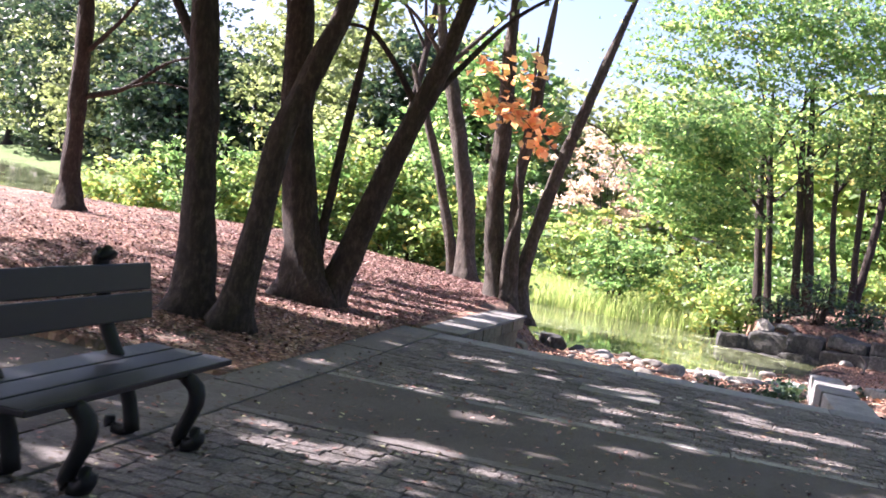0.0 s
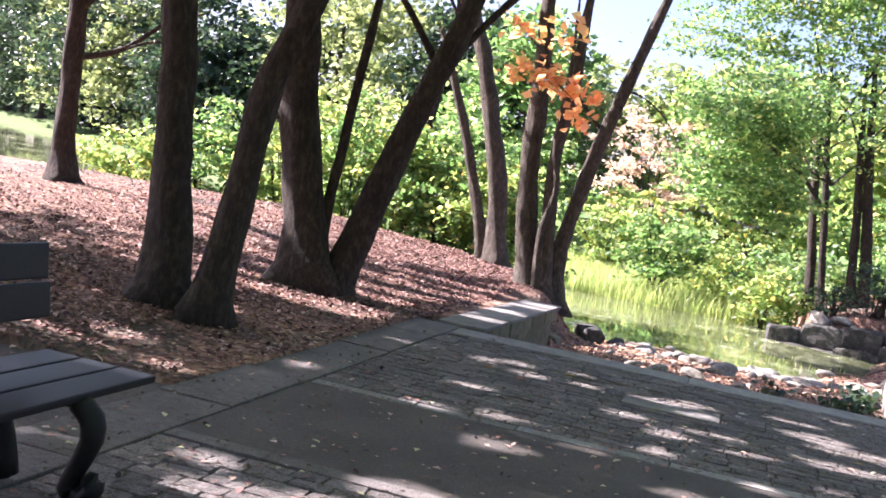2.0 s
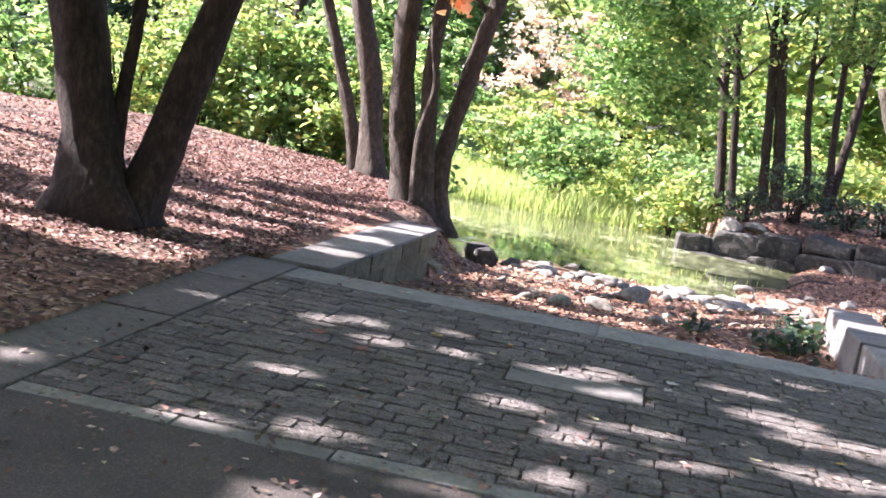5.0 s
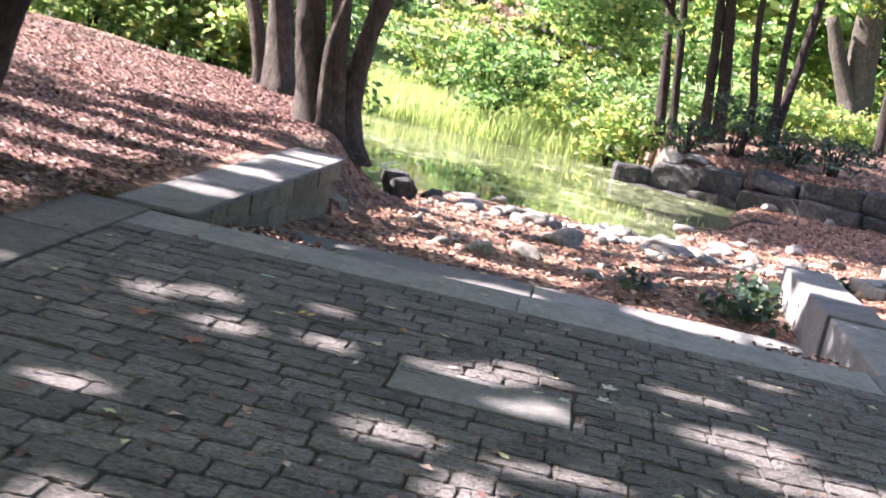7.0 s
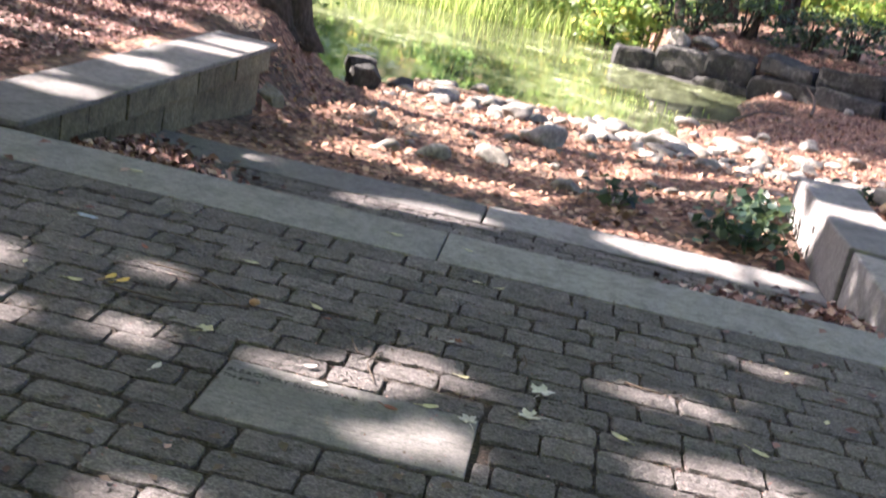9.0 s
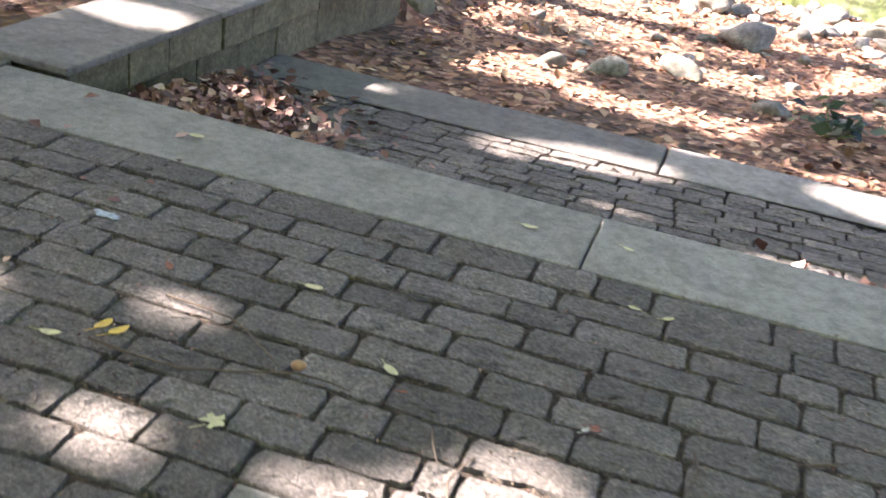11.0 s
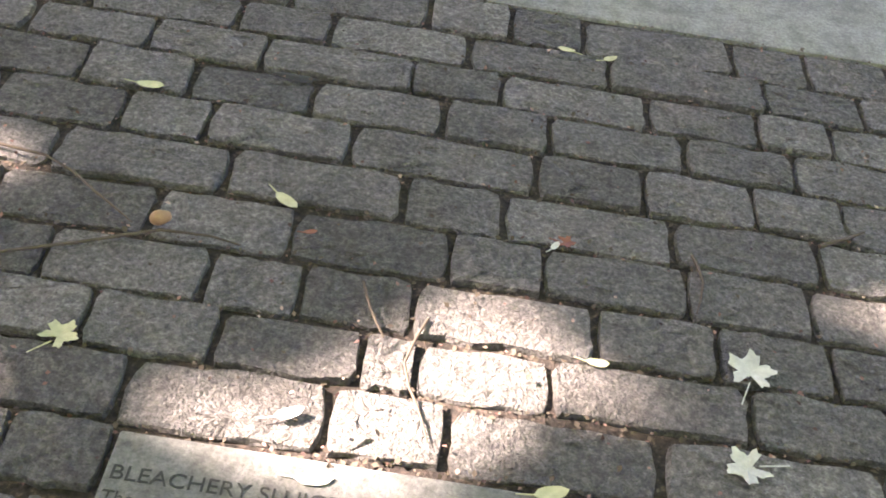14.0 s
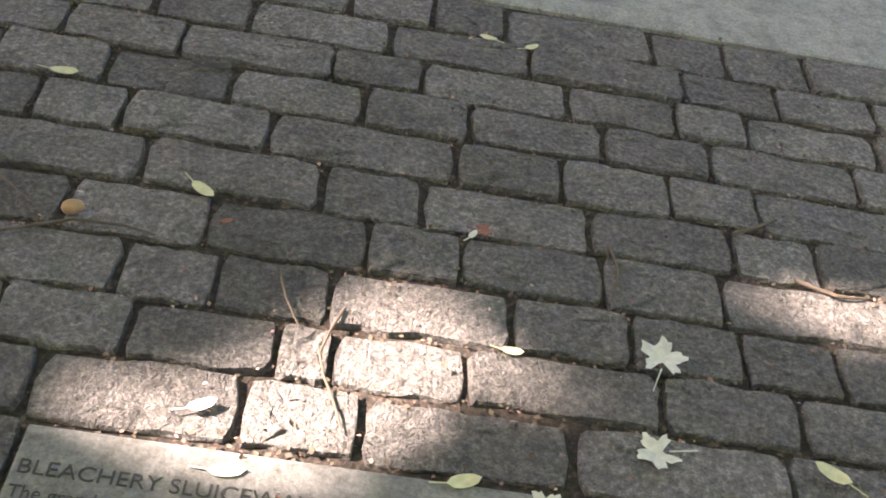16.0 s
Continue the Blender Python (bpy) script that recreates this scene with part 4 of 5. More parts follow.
# ---- stones on the bank ----


def rock_mesh(seed, flat=0.6, cuts=9, blocky=False):
    """A stone: a ball cut by planes, then roughened."""
    bm = bmesh.new()
    bmesh.ops.create_icosphere(bm, subdivisions=3, radius=1)
    r2 = random.Random(seed)
    planes = [(Vector((r2.gauss(0, 1), r2.gauss(0, 1), r2.gauss(0, 0.8))).normalized(), r2.uniform(0.5, 0.86)) for _ in range(cuts)]
    if blocky:
        planes = [(n, d * 0.85) for n, d in planes]
        planes += [(Vector(n), r2.uniform(0.5, 0.66)) for n in ((0, 1, 0.1), (0.1, -1, 0), (0, 0.05, 1), (1, 0.15, 0), (-1, 0, 0.1))]
    off = Vector((seed * 3.1, seed * 1.7, 0))
    for v in bm.verts:
        for n, d in planes:
            k = v.co.dot(n)
            if k > d:
                v.co -= n * (k - d)
        v.co *= 1 + noise.noise(v.co * 1.3 + off) * (0.05 if blocky else 0.16) + noise.noise(v.co * 4.5 + off) * 0.05
        v.co.z *= flat
    me = bpy.data.meshes.new("rock")
    bm.to_mesh(me)
    bm.free()
    me.polygons.foreach_set("use_smooth", [not blocky] * len(me.polygons))
    return me


ROCKS = [rock_mesh(i) for i in range(7)]
for me in ROCKS:
    me.materials.append(ROCK)
BOULDERS = [rock_mesh(i + 20, 0.85, 12, True) for i in range(6)]
for me in BOULDERS:
    me.materials.append(BOULDER)
rr = random.Random(17)


def put_rock(x, y, s, label, group, meshes=ROCKS, name="rock", sink=0.3, z=None, long=1.0, turn=None):
    ob = new(name, rr.choice(meshes))
    ob.matrix_world = pose(x, y, (ground_z(x, y) if z is None else z) + s * 0.6 * (1 - 2 * sink) * 0.6, rr.uniform(-12, 12), rr.uniform(-12, 12), rr.uniform(0, 360) if turn is None else turn) @ Matrix.Diagonal((s * long, s * rr.uniform(0.6, 1.0), s * rr.uniform(0.6, 1.0), 1))
    tagged(ob, label, "rock", group)


for x, y, s in ((-0.1, 4.6, 0.2), (-0.55, 4.0, 0.17), (0.3, 6.5, 0.3), (0.85, 8.1, 0.2), (1.32, 9.0, 0.2), (2.57, 10.0, 0.22), (1.56, 7.7, 0.2), (2.7, 8.2, 0.19), (-0.35, 8.3, 0.16), (-0.9, 3.9, 0.13), (0.95, 3.6, 0.13), (1.5, 3.3, 0.12), (0.55, 3.9, 0.15), (2.9, 7.6, 0.2), (1.9, 6.4, 0.14)):
    put_rock(x, y, s, "pale rounded stone lying among dry leaves", "stones on the bank")
for _ in range(210):
    t = rr.random()
    x = -1.7 + (t ** 0.75) * 6.2
    y = 9.1 - 0.25 * t + rr.gauss(0, 0.95 + 0.6 * t)
    put_rock(x, y, 0.05 + 0.17 * rr.random() ** 1.9, "grey stone at the edge of the pond", "stones along the shore")
for _ in range(70):
    put_rock(rr.uniform(-1.7, 2.6), rr.uniform(4.4, 8.4), 0.03 + 0.07 * rr.random() ** 1.6, "small grey stone among the dry leaves", "small stones on the bank")
for x, y, s, z in ((-1.9, 7.9, 0.34, -0.75), (-1.6, 8.8, 0.3, -0.95), (-2.2, 9.2, 0.34, -0.95), (-1.2, 10.2, 0.25, -1.1)):
    put_rock(x, y, s, "dark stone below the waterside tree", "dark stones in the water", BOULDERS, z=z)
# bank wall of rough ledge blocks: far tip of low boulders, then taller courses towards the steps
FACE = [(1.0, 17.2, -0.72), (1.9, 17.15, -0.6), (2.9, 17.0, -0.45), (3.9, 16.75, -0.3), (4.9, 16.2, -0.2), (5.9, 15.6, -0.12), (6.9, 15.1, -0.2), (7.6, 14.6, -0.25)]


def ledge_block(x, y, z0, z1, length, depth, turn, label):
    bm = box(-length / 2, length / 2, -depth / 2, depth / 2, z0, z1, 0.07, 4, 0.0)
    off = Vector((x * 3.7, y * 2.9, z1 * 5))
    for v in bm.verts:
        v.co += noise.noise_vector(v.co * 1.1 + off) * 0.13 + noise.noise_vector(v.co * 4.5 + off) * 0.045
    ob = mesh_object("boulder", bm, BOULDER)
    ob.matrix_world = pose(x, y, 0, rr.uniform(-3, 3), rr.uniform(-4, 4), turn)
    tagged(ob, label, "rock", "boulders in the bank wall")


for (xa, ya, ta), (xb, yb, tb) in zip(FACE, FACE[1:]):
    turn = math.degrees(math.atan2(yb - ya, xb - xa))
    length, cx, cy, top = math.hypot(xb - xa, yb - ya), (xa + xb) / 2, (ya + yb) / 2, (ta + tb) / 2
    foot = ground_z(cx, cy - 0.5) - 0.2
    lab = "large grey ledge block in the shaded bank wall"
    if top - foot > 0.65:
        mid = foot + (top - foot) * rr.uniform(0.5, 0.62)
        ledge_block(cx + rr.uniform(-0.2, 0.2), cy - 0.12, foot, mid - 0.01, length * rr.uniform(0.95, 1.2), 0.7, turn + rr.uniform(-6, 6), lab)
        ledge_block(cx + rr.uniform(-0.1, 0.1), cy + 0.12, mid, top, length * rr.uniform(0.85, 1.05), 0.7, turn + rr.uniform(-8, 8), lab)
    else:
        ledge_block(cx, cy, foot, top, length * rr.uniform(0.9, 1.1), 0.75, turn + rr.uniform(-10, 10), "low dark boulder at the tip of the bank")
for x, y, sz in ((2.3, 17.7, 0.3), (2.8, 17.6, 0.26), (6.2, 14.6, 0.2), (5.2, 15.2, 0.16), (4.2, 15.9, 0.2), (3.2, 16.4, 0.22), (7.2, 13.6, 0.3)):
    put_rock(x, y, sz, "grey stone beside the bank wall", "stones by the bank wall")
for pts in ([(3.0, 12.8, 0.05), (3.4, 13.0, 0.12), (3.9, 13.5, 0.06)], [(1.9, 11.6, 0.04), (2.4, 11.7, 0.1), (2.9, 11.4, 0.05)], [(-1.6, 10.0, 0.05), (-0.9, 9.6, 0.07), (-0.2, 9.4, 0.04)], [(4.3, 13.8, 0.05), (4.4, 14.3, 0.25), (4.3, 14.7, 0.4)]):
    pts = [(x, y, ground_z(x, y) + dz) for x, y, dz in pts]
    tagged(mesh_object("branch", tube(pts, [0.03, 0.022, 0.01], 6), TWIG), "dead branch lying on the leafy shore", "branch", "dead branches on the shore")

# ground plants beside the side wall
rng = np.random.default_rng(31)
for (x, y), n, s in (((1.75, 2.95), 170, 0.16), ((1.95, 3.6), 90, 0.12), ((3.6, 4.9), 110, 0.14), ((3.0, 5.2), 60, 0.1), ((0.9, 3.5), 40, 0.1)):
    z = ground_z(x, y)
    pl = tagged(empty("green_plant", x, y, z), "low leafy green plant growing by the granite blocks", "plant", "plants by the side wall")
    pts = rng.normal(size=(n, 3)) * np.array([s, s, s * 0.6])
    pts[:, 2] = np.abs(pts[:, 2]) + 0.05
    for k in range(5):
        part("stem", tube([(0, 0, -0.03), tuple(pts[k] * 0.6), tuple(pts[k])], [0.006, 0.005, 0.003], 5), LIME, pl)
    link_mesh("leaves", leaf_mesh("leaves", pts, 0.1, rng, 0.3, 0.7), BLUEGREEN, pl)

# ---- fallen leaves ----


def scatter(name, label, spots, size, mat, seed, flat=0.55):
    rng = np.random.default_rng(seed)
    me = leaf_mesh(name, spots, size, rng, flat, 0.7)
    tagged(link_mesh(name, me, mat), label, "fallen leaves", kind="stuff")


rng = np.random.default_rng(77)
pts = [(x, y, ground_z(x, y) + 0.015) for x, y in zip(-2.75 - np.abs(rng.normal(0, 4.0, 70000)), rng.uniform(-4.6, 10, 70000)) if x > -14 and (x < -3.9 or y > 0 or rng.random() < 0.5)]
scatter("leaf_litter", "reddish brown fallen leaves covering the rise", pts, 0.05, LITTER, 78, 0.7)
pts = [(x, y, ground_z(x, y) + 0.02) for x, y in zip(rng.uniform(-2.4, 7.6, 26000), rng.uniform(2.4, 16.6, 26000)) if (x < 2.05 or y > 4.2) and (x > -1.9 or y > 4.6) and ground_z(x, y) > WATER_Z + 0.02]
scatter("leaf_litter", "dry orange-brown leaves on the bank above the pond", pts, 0.068, LITTER_BANK, 79, 0.7)
pts = [(x, y, ground_z(x, y) + 0.02) for x, y in zip(rng.uniform(2.7, 12, 5000), rng.uniform(0.6, 26, 5000)) if signed(x, y, LAND) > 0.3]
scatter("leaf_litter", "brown fallen leaves on the far bank", pts, 0.12, LITTER_BANK, 80)

# ---- plaque ----
plaque = tagged(mesh_object("plaque", box(-0.438, 0.343, -1.742, -1.375, -0.09, 0.006, 0.005, 0), SLAB), "pale granite plaque with engraved lettering set among setts", "plaque")


def engrave(text, x, y, width, size, parent):
    cu = bpy.data.curves.new("lettering", "FONT")
    cu.body, cu.size, cu.extrude = text, size, 0.0006
    ob = new("lettering", cu)
    cu.materials.append(ENGRAVED)
    bpy.context.view_layer.update()
    k = width / max(ob.dimensions.x, 1e-6) if width else 1.0
    ob.matrix_world = Matrix.Translation((x, y, 0.0066)) @ Matrix.Diagonal((k, 1, 1, 1))
    ob.parent = parent
    return ob


engrave("BLEACHERY SLUICEWAY", -0.43, -1.458, 0.405, 0.034, plaque)
engrave("The grand", -0.43, -1.497, 0, 0.029, plaque)
rb = random.Random(9)
for k in range(6):
    x, y = (-0.43 if k else -0.29), -1.492 - k * 0.036
    while x < 0.3 - rb.random() * 0.06:
        w = rb.uniform(0.015, 0.06)
        part("lettering_bar", box(x, x + w, y - 0.004, y + 0.007, 0.0055, 0.0066), ENGRAVED_FINE, plaque)
        x += w + 0.012

# ---- things lying on the setts ----


def fallen_leaf(x, y, z, size, mat, label, lobes=0, turn=0.0, curl=0.25):
    """One leaf: oval, or lobed like a maple's, with a stalk."""
    n = 40 if lobes else 14
    vs, fs = [(0, 0, 0.004)], []
    for i in range(n):
        a = math.tau * i / n
        if lobes:
            c = abs(math.cos(a * lobes / 2))
            r = (0.55 + 0.45 * c ** 1.3) * (1 if abs(a - math.pi) > 0.35 else 0.45) * (1 + 0.12 * math.sin(a * 13))
        else:
            r = 0.42 / math.sqrt((0.42 * math.cos(a)) ** 2 + math.sin(a) ** 2)
        px, py = r * math.cos(a), r * math.sin(a)
        vs.append((px * size / 2, py * size / 2, 0.005 + curl * size * 0.35 * (px * px * 0.6 + py * py) * (1 + 0.5 * math.sin(a * 2 + x * 50))))
        fs.append((0, 1 + i, 1 + (i + 1) % n))
    k = len(vs)
    vs += [(-size * 0.3, -0.0012, 0.004), (-size * 0.3, 0.0012, 0.004), (-size * 0.95, size * 0.12 + 0.001, 0.006), (-size * 0.95, size * 0.12 - 0.001, 0.006)]
    fs.append((k, k + 1, k + 2, k + 3))
    me = bpy.data.meshes.new("fallen_leaf")
    me.from_pydata(vs, [], fs)
    bm = bmesh.new()
    bm.from_mesh(me)
    bmesh.ops.recalc_face_normals(bm, faces=bm.faces[:])
    bmesh.ops.solidify(bm, geom=bm.faces[:], thickness=0.0012)
    bm.to_mesh(me)
    bm.free()
    ob = link_mesh("fallen_leaf", me, mat)
    ob.matrix_world = pose(x, y, z, 0, 0, turn)
    tagged(ob, label, "leaf", "single fallen leaves")


Z_TOP = 0.004
for x, y, s, m, lob, turn, lab in (
        (0.518, -1.069, 0.085, LITTER_WHITE, 5, 80, "pale dried maple leaf lying on the setts"), (0.49, -1.27, 0.072, LITTER_WHITE, 5, 200, "pale dried maple leaf lying on the setts"),
        (-0.208, -1.302, 0.06, LITTER_WHITE, 0, 30, "curled pale dry leaf on a sett"), (-0.307, -0.828, 0.07, LITTER_PALE, 0, -35, "pale yellow-green leaf on a sett"),
        (0.198, -0.166, 0.05, LITTER_PALE, 0, 170, "small pale yellow leaf"), (0.298, -0.175, 0.048, LITTER_PALE, 0, 35, "small pale yellow leaf"),
        (-1.002, -0.994, 0.075, LITTER_YELLOW, 0, 75, "pale yellow leaf on a sett"), (-0.955, -1.0, 0.075, LITTER_YELLOW, 0, 65, "golden yellow leaf on a sett"),
        (-0.205, 0.2, 0.07, LITTER_PALE, 0, 5, "pale leaf on the kerb slab"), (0.118, 0.222, 0.05, LITTER_PALE, 0, -20, "pale leaf on the kerb slab"), (-1.432, 0.233, 0.075, LITTER_PALE, 0, 10, "pale leaf on the kerb slab"),
        (0.26, -1.104, 0.05, LITTER_PALE, 0, 0, "small pale yellow leaf"), (0.775, -1.261, 0.08, LITTER_PALE, 0, 150, "pale green leaf on a sett"), (-0.15, -1.41, 0.07, LITTER_WHITE, 0, 10, "pale curled leaf lying on the plaque"), (0.31, -1.4, 0.06, LITTER_WHITE, 5, 120, "pale dried leaf at the corner of the plaque"), (0.08, -1.445, 0.06, LITTER_RED, 0, -15, "curled brown leaf lying on the plaque"), (1.23, -1.13, 0.08, LITTER_PALE, 0, -30, "pale yellow-green leaf on a sett"), (-0.61, -1.55, 0.06, LITTER_WHITE, 0, 80, "pale dry leaf on a sett"), (0.19, -1.372, 0.07, LITTER_PALE, 0, 20, "dry leaf at the edge of the plaque"),
        (-1.086, -1.088, 0.07, LITTER_PALE, 0, 15, "pale leaf on a sett"), (-0.638, -0.546, 0.07, LITTER_PALE, 0, 5, "narrow pale leaf on a sett"), (-1.023, -0.649, 0.06, LITTER_RED, 0, -45, "curled brown leaf on a sett"),
        (0.205, -0.821, 0.034, LITTER_RED, 5, 0, "small red-brown leaf in a joint"), (0.185, -0.835, 0.035, LITTER_WHITE, 0, 60, "small pale leaf in a joint"), (-0.58, -1.219, 0.06, LITTER_PALE, 5, 60, "yellow-green leaf on a sett"),
        (-0.25, -0.9, 0.03, LITTER_RED, 0, 20, "tiny reddish leaf on a sett"), (-1.6, -1.55, 0.11, LITTER_RED, 5, 30, "red maple leaf on the setts"), (-1.28, -1.75, 0.1, LITTER_RED, 5, 130, "red maple leaf on the setts"),
        (1.35, -2.1, 0.08, LITTER_YELLOW, 0, 20, "orange leaf on a sett"), (0.9, -2.35, 0.08, LITTER_PALE, 0, -15, "pale yellow leaf on a sett"), (0.1, -2.2, 0.08, LITTER_PALE, 0, -50, "pale leaf on a sett")):
    fallen_leaf(x, y, Z_TOP, s * (1.0 if lob else 0.8), m, lab, lob, turn)


def dead_twig(points, r=0.0028):
    tagged(mesh_object("twig", tube(points, [r * 1.2, r, r * 0.5] if len(points) == 3 else [r * 1.2, r, r, r * 0.5], 6), TWIG), "thin dead twig lying on the setts", "twig", "twigs on the setts")


Z_TWIG = 0.007
dead_twig([(-0.022, -1.063, Z_TWIG), (-0.05, -1.17, Z_TWIG + 0.002), (-0.02, -1.25, Z_TWIG), (0.004, -1.315, Z_TWIG)], 0.0022)
dead_twig([(-0.95, -0.79, Z_TWIG), (-0.753, -0.808, Z_TWIG + 0.002), (-0.64, -0.88, Z_TWIG), (-0.553, -0.945, Z_TWIG)], 0.0028)
dead_twig([(-1.0, -1.06, Z_TWIG), (-0.75, -1.07, Z_TWIG), (-0.5, -0.955, Z_TWIG + 0.002), (-0.36, -0.96, Z_TWIG)], 0.003)
dead_twig([(0.44, -0.8, Z_TWIG), (0.455, -0.87, Z_TWIG), (0.437, -0.95, Z_TWIG)], 0.0025)
dead_twig([(0.692, -0.716, Z_TWIG), (0.74, -0.69, Z_TWIG + 0.004), (0.791, -0.65, Z_TWIG)], 0.004)
dead_twig([(0.8, -0.82, Z_TWIG), (0.87, -0.85, Z_TWIG + 0.004), (0.93, -0.84, Z_TWIG)], 0.004)
dead_twig([(-0.14, -1.0, Z_TWIG), (-0.12, -1.06, Z_TWIG), (-0.09, -1.12, Z_TWIG)], 0.0025)
bm = bmesh.new()
bmesh.ops.create_uvsphere(bm, u_segments=14, v_segments=10, radius=0.014)
for v in bm.verts:
    v.co.x *= 1.25
    if v.co.x > 0.012:
        v.co.x += 0.004
tagged(mesh_object("acorn", bm, ACORN, smooth=True), "small round brown acorn on a sett", "acorn").matrix_world = pose(-0.508, -0.933, 0.016, 0, 0, 30)

rng = np.random.default_rng(90)
pts = [(x, y, 0.01) for x, y in zip(rng.uniform(-5.4, 3.6, 3600), rng.uniform(-12.5, 0.4, 3600)) if not (-1.2 < x < 1.2 and -1.9 < y < 0.5) and (x > -2.84 or y < -4.6) and (y < -2.6 or rng.random() < 0.3)]
scatter("scattered_leaves", "small dry leaves scattered over the pavement", pts, 0.046, LITTER, 91, 0.85)
pts = [(x, y, 0.012) for x, y in zip(rng.uniform(-5.4, 3.6, 420), rng.uniform(-12.5, 0.4, 420)) if not (-1.2 < x < 1.2 and -1.9 < y < 0.5) and (x > -2.84 or y < -4.6) and (y < -2.6 or rng.random() < 0.3)]
scatter("scattered_leaves", "pale dry leaves scattered over the pavement", pts, 0.045, LITTER_PALE, 92, 0.85)
pts = [(x, y, 0.009) for x, y in zip(rng.uniform(-5.4, 4.5, 8000), rng.uniform(-12.5, -1.8, 8000)) if x > -2.84 or y < -4.6]
scatter("scattered_leaves", "dark broken leaf bits scattered over the pavement", pts, 0.034, TWIG, 96, 0.8)


beds = (-1.742, -1.358, -1.222, -1.098, -0.963, -0.825, -0.688, -0.55, -0.415, -0.283, -0.15, 0.006)
for mat, n, size, seed, lab in ((TWIG, 4200, 0.011, 94, "crumbs of bark and leaf lying in the joints"), (LITTER, 1500, 0.009, 95, "reddish crumbs of leaf lying in the joints")):
    pts = [(x, rng.choice(beds) + rng.normal(0, 0.014), rng.uniform(-0.012, 0.0)) for x in rng.uniform(-1.6, 1.8, n)]
    pts += [(x, y, 0.007) for x, y in zip(rng.uniform(-1.6, 1.8, 500), rng.uniform(-2.4, 0.0, 500))]
    scatter("crumbs", lab, pts, size, mat, seed, 0.6)


def ramp_z(y):
    return LAND_Z0 + (LAND_Z1 - LAND_Z0) * (y - LAND_NEAR) / (LAND_FAR - LAND_NEAR)


n = 1500
cx = np.concatenate([-1.95 + np.abs(rng.normal(0, 0.32, n)), 2.05 - np.abs(rng.normal(0, 0.45, 1100)), rng.uniform(0.0, 2.05, 520)])
cy = np.concatenate([0.6 + np.abs(rng.normal(0, 0.45, n)), 0.6 + np.abs(rng.normal(0, 0.32, 1100)), 0.55 + np.abs(rng.normal(0, 0.12, 520))])
pts = [(x, y, ramp_z(min(y, 2.0)) + 0.02 + 0.1 * max(0, 1 - abs(abs(x) - 2) / 0.8) * rng.random()) for x, y in zip(cx, cy) if y < 2.3 and -2.06 < x < 2.05]
scatter("leaf_drift", "drift of dry brown leaves in the corner below the kerb", pts, 0.065, LITTER, 93, 0.4)



def stain(name, x, y, z, rx, ry, mat, label, seed):
    """A thin uneven patch lying on a stone."""
    r = random.Random(seed)
    bm = bmesh.new()
    hub = bm.verts.new((0, 0, 0.002))
    ring = [bm.verts.new((rx * math.cos(a) * r.uniform(0.6, 1.15), ry * math.sin(a) * r.uniform(0.6, 1.15), -0.001)) for a in (math.tau * i / 18 for i in range(18))]
    for p, q in zip(ring, ring[1:] + ring[:1]):
        bm.faces.new((hub, p, q))
    ob = mesh_object(name, bm, mat)
    ob.matrix_world = pose(x, y, z, 0, 0, -4)
    tagged(ob, label, "mark")


# no real hollow: a flat dark patch paints the shade inside it
stain("hole_shade", -0.365, -0.438, 0.007, 0.05, 0.016, ENGRAVED, "flat dark patch painting the shade in a hollow of a sett", 1)
CHALK = make_plain("chalk_blue", (0.42, 0.47, 0.6), 0.9, 0.0, 150, 0.4, 1.2)
stain("chalk_mark", -1.335, -0.47, 0.008, 0.05, 0.022, CHALK, "faded pale blue chalk mark on a sett", 2)

# ---- setts ----
rs = random.Random(42)
RING = 20


def sett_shape(r):
    """A worn sett one unit long and wide: ragged outline at the foot, at the shoulder and on top, and a rough crown."""
    foot, shoulder, top, crown = [], [], [], []
    edge = [(-0.48 + 0.16 * i, -0.5) for i in range(7)] + [(0.5, -0.3), (0.5, 0.0), (0.5, 0.3)] + [(0.48 - 0.16 * i, 0.5) for i in range(7)] + [(-0.5, 0.3), (-0.5, 0.0), (-0.5, -0.3)]
    for x, y in edge:
        corner = abs(x) > 0.45 and abs(y) > 0.45
        x, y = x + r.uniform(-0.014, 0.01), y + r.uniform(-0.05, 0.03)
        if corner:
            x, y = x * r.uniform(0.985, 1.01), y * r.uniform(0.95, 1.02)
        foot.append((x, y, -0.06))
        shoulder.append((x, y, -0.011 + r.uniform(-0.006, 0.006)))
        top.append((x * r.uniform(0.965, 0.988), y * r.uniform(0.93, 0.975), r.uniform(-0.003, 0.002)))
        crown.append((x * r.uniform(0.45, 0.6), y * r.uniform(0.35, 0.55), r.uniform(-0.003, 0.005)))
    return foot + shoulder + top + crown


SETT_FACES = [(l * RING + i, l * RING + (i + 1) % RING, (l + 1) * RING + (i + 1) % RING, (l + 1) * RING + i) for l in range(3) for i in range(RING)]
SETT_FACES.append(tuple(range(3 * RING, 4 * RING)))
SHAPES = [sett_shape(rs) for _ in range(14)]
SETT_MESHES = []
for s in SHAPES:
    me = bpy.data.meshes.new("sett")
    me.from_pydata(s, [], SETT_FACES)
    me.materials.append(SETT)
    SETT_MESHES.append(me)
JOINED = {"v": [], "f": []}


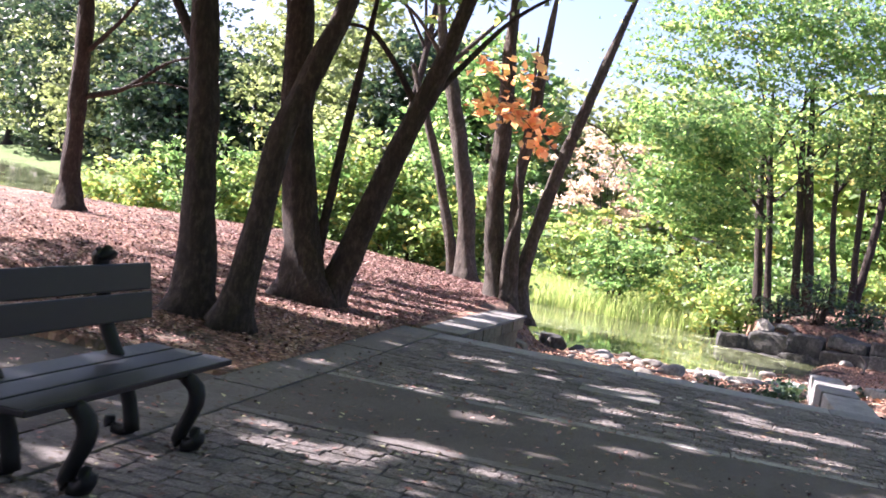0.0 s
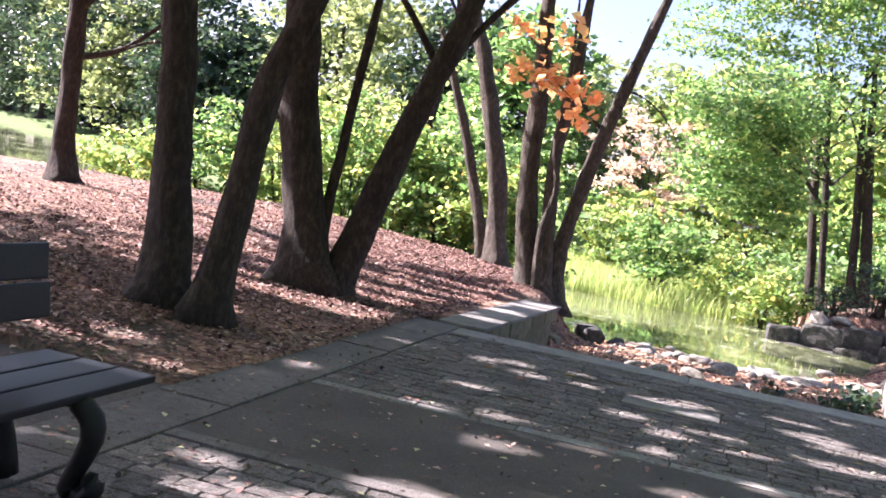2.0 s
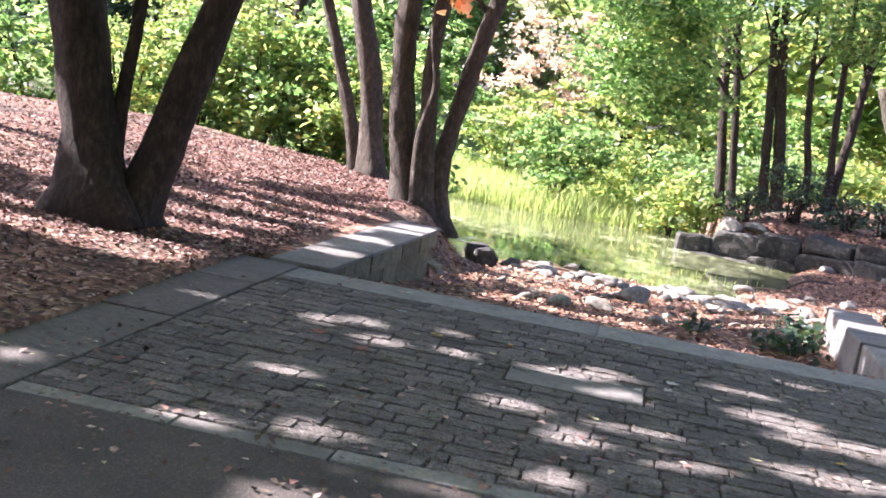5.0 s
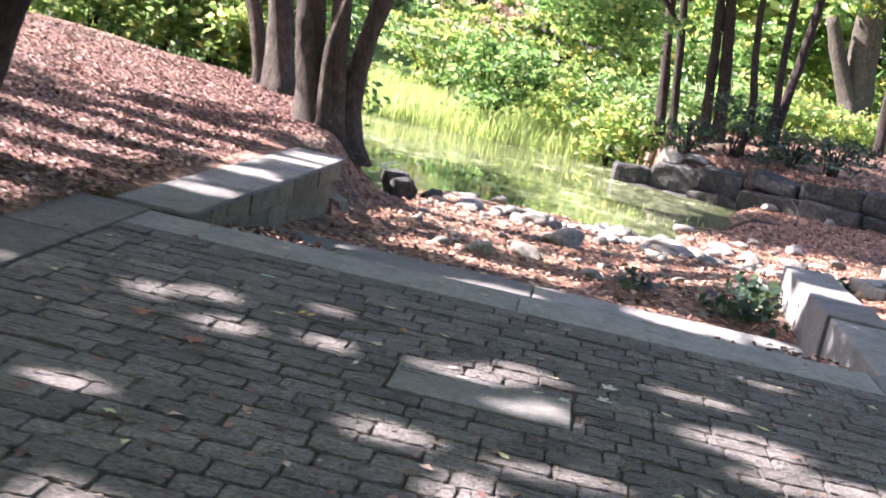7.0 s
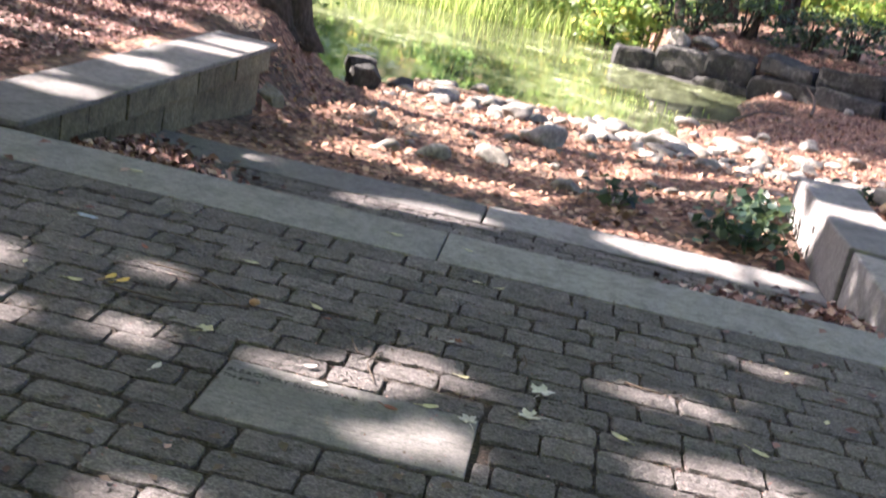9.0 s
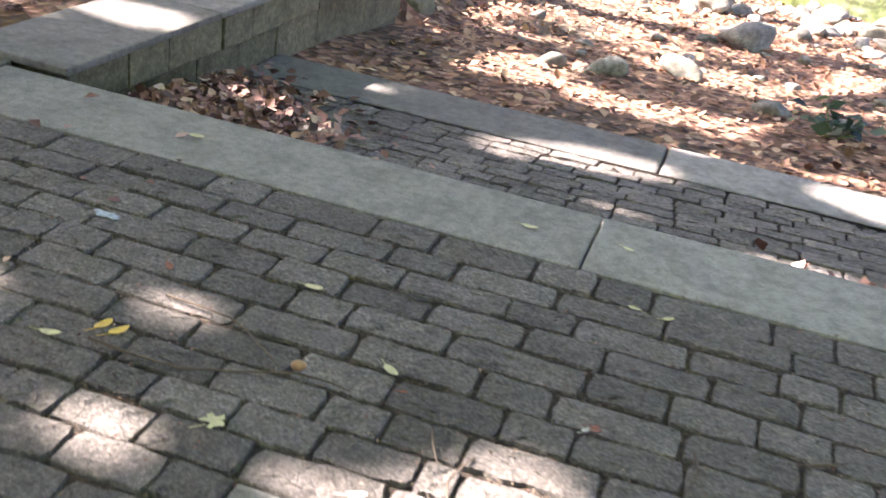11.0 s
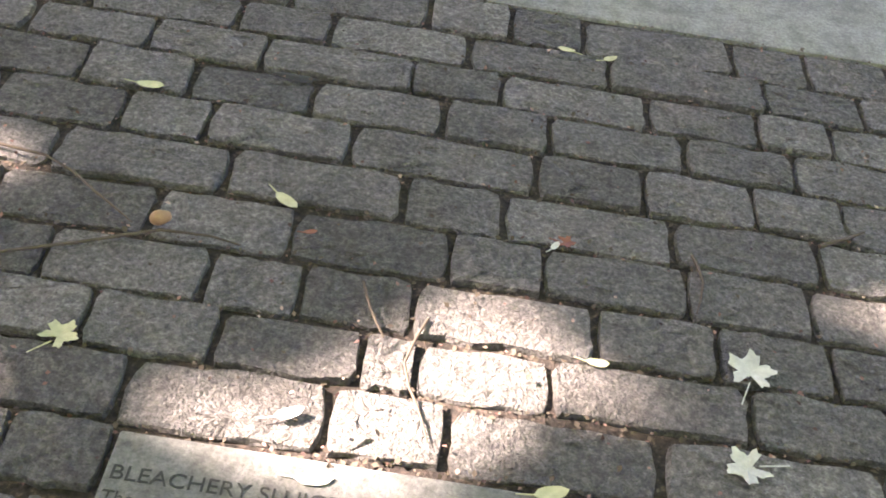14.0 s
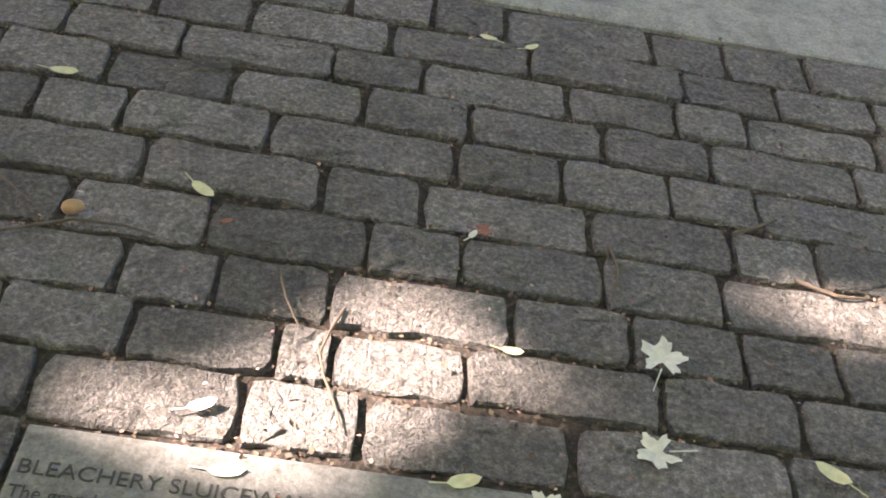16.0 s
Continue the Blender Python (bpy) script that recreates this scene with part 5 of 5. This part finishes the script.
def sett(x0, x1, y0, y1, z=0.0, single=False, slope=0.0):
    gap = rs.uniform(0.004, 0.014)
    cx, cy = (x0 + x1) / 2, (y0 + y1) / 2 + rs.uniform(-0.004, 0.004)
    sx, sy = x1 - x0 - gap, y1 - y0 - rs.uniform(0.005, 0.017)
    m = pose(cx, cy, z + rs.uniform(-0.005, 0.005), rs.uniform(-1.6, 1.4) + slope, rs.uniform(-0.6, 0.6), rs.uniform(-0.7, 0.7)) @ Matrix.Diagonal((sx, sy, 1, 1))
    k = rs.randrange(len(SHAPES))
    if single:
        ob = new("sett", SETT_MESHES[k])
        ob.parent = plaza
        ob.matrix_world = m
    else:
        base = len(JOINED["v"])
        JOINED["v"] += [tuple(m @ Vector(q)) for q in SHAPES[k]]
        JOINED["f"] += [tuple(base + i for i in f) for f in SETT_FACES]


# joints of the courses between the plaque and the kerb, course by course
COURSES = [
    (-1.358, -1.222, (-0.46, -0.15, 0.03, 0.36, 0.71)), (-1.222, -1.098, (-0.77, -0.56, -0.35, -0.12, -0.03, 0.19, 0.51, 0.75)), (-1.098, -0.963, (-0.91, -0.67, -0.4, -0.24, -0.05, 0.26, 0.47, 0.67, 0.84)),
    (-0.963, -0.825, (-1.05, -0.81, -0.53, -0.28, 0.0, 0.17, 0.43, 0.65)), (-0.825, -0.688, (-1.12, -0.75, -0.43, -0.1, 0.09, 0.41, 0.69, 0.86)), (-0.688, -0.55, (-1.25, -0.92, -0.67, -0.5, -0.22, 0.15, 0.36, 0.58, 0.76)),
    (-0.55, -0.415, (-1.37, -1.05, -0.79, -0.57, -0.32, -0.05, 0.17, 0.45, 0.68, 1.0)), (-0.415, -0.283, (-1.49, -1.24, -0.95, -0.69, -0.45, -0.13, 0.06, 0.38, 0.62, 0.78)), (-0.283, -0.15, (-1.57, -1.39, -1.1, -0.86, -0.53, -0.33, -0.02, 0.3, 0.65, 0.87)), (-0.15, 0.008, (-1.8, -1.52, -1.21, -1.02, -0.64, -0.44, -0.12, 0.07, 0.24, 0.59, 0.77, 0.97))]
y = -1.358
while y > -3.4:
    COURSES.append((y - 0.1315, y, ()))
    y -= 0.1315
LEFT, RIGHT = BORDER_IN + 0.006, 3.35
for y0, y1, known in COURSES:
    joints = list(known) or [rs.uniform(-0.2, 0.2)]
    while joints[0] > LEFT + 0.3:
        joints.insert(0, joints[0] - rs.choice((0.16, 0.2, 0.24, 0.27, 0.3, 0.32)) * rs.uniform(0.92, 1.08))
    joints.insert(0, LEFT)
    while joints[-1] < RIGHT - 0.3:
        joints.append(joints[-1] + rs.choice((0.16, 0.2, 0.24, 0.27, 0.3, 0.32)) * rs.uniform(0.92, 1.08))
    joints.append(RIGHT)
    for x0, x1 in zip(joints, joints[1:]):
        if y1 < -1.3 and y0 > -1.8:
            if x0 > -0.445 and x1 < 0.35:
                continue
            if x0 < 0.35 < x1:
                x0 = 0.352
            if x0 < -0.445 < x1:
                if x1 > 0.2:
                    sett(0.352, x1, y0, y1)
                x1 = -0.447
            if x1 - x0 < 0.05:
                continue
        sett(x0, x1, y0, y1, 0, -1.75 < (x0 + x1) / 2 < 1.75 and y0 > -2.45)
y = LAND_NEAR + 0.01
slope = math.degrees(math.atan2(LAND_Z1 - LAND_Z0, LAND_FAR - LAND_NEAR))
while y < LAND_FAR - 0.08:
    x = -2.05
    while x < 2.15:
        w = rs.uniform(0.15, 0.25)
        sett(x, x + w, y, y + 0.122, ramp_z(y + 0.06), False, slope)
        x += w
    y += 0.122
y = -5.57
while y > -9.6:
    x = LEFT
    while x < 5.5:
        w = rs.uniform(0.17, 0.28)
        sett(x, x + w, y - 0.13, y)
        x += w
    y -= 0.13
me = bpy.data.meshes.new("setts")
me.from_pydata(JOINED["v"], [], JOINED["f"])
ob = link_mesh("setts", me, SETT_JOINED, plaza)
tagged(ob, kind="stuff")
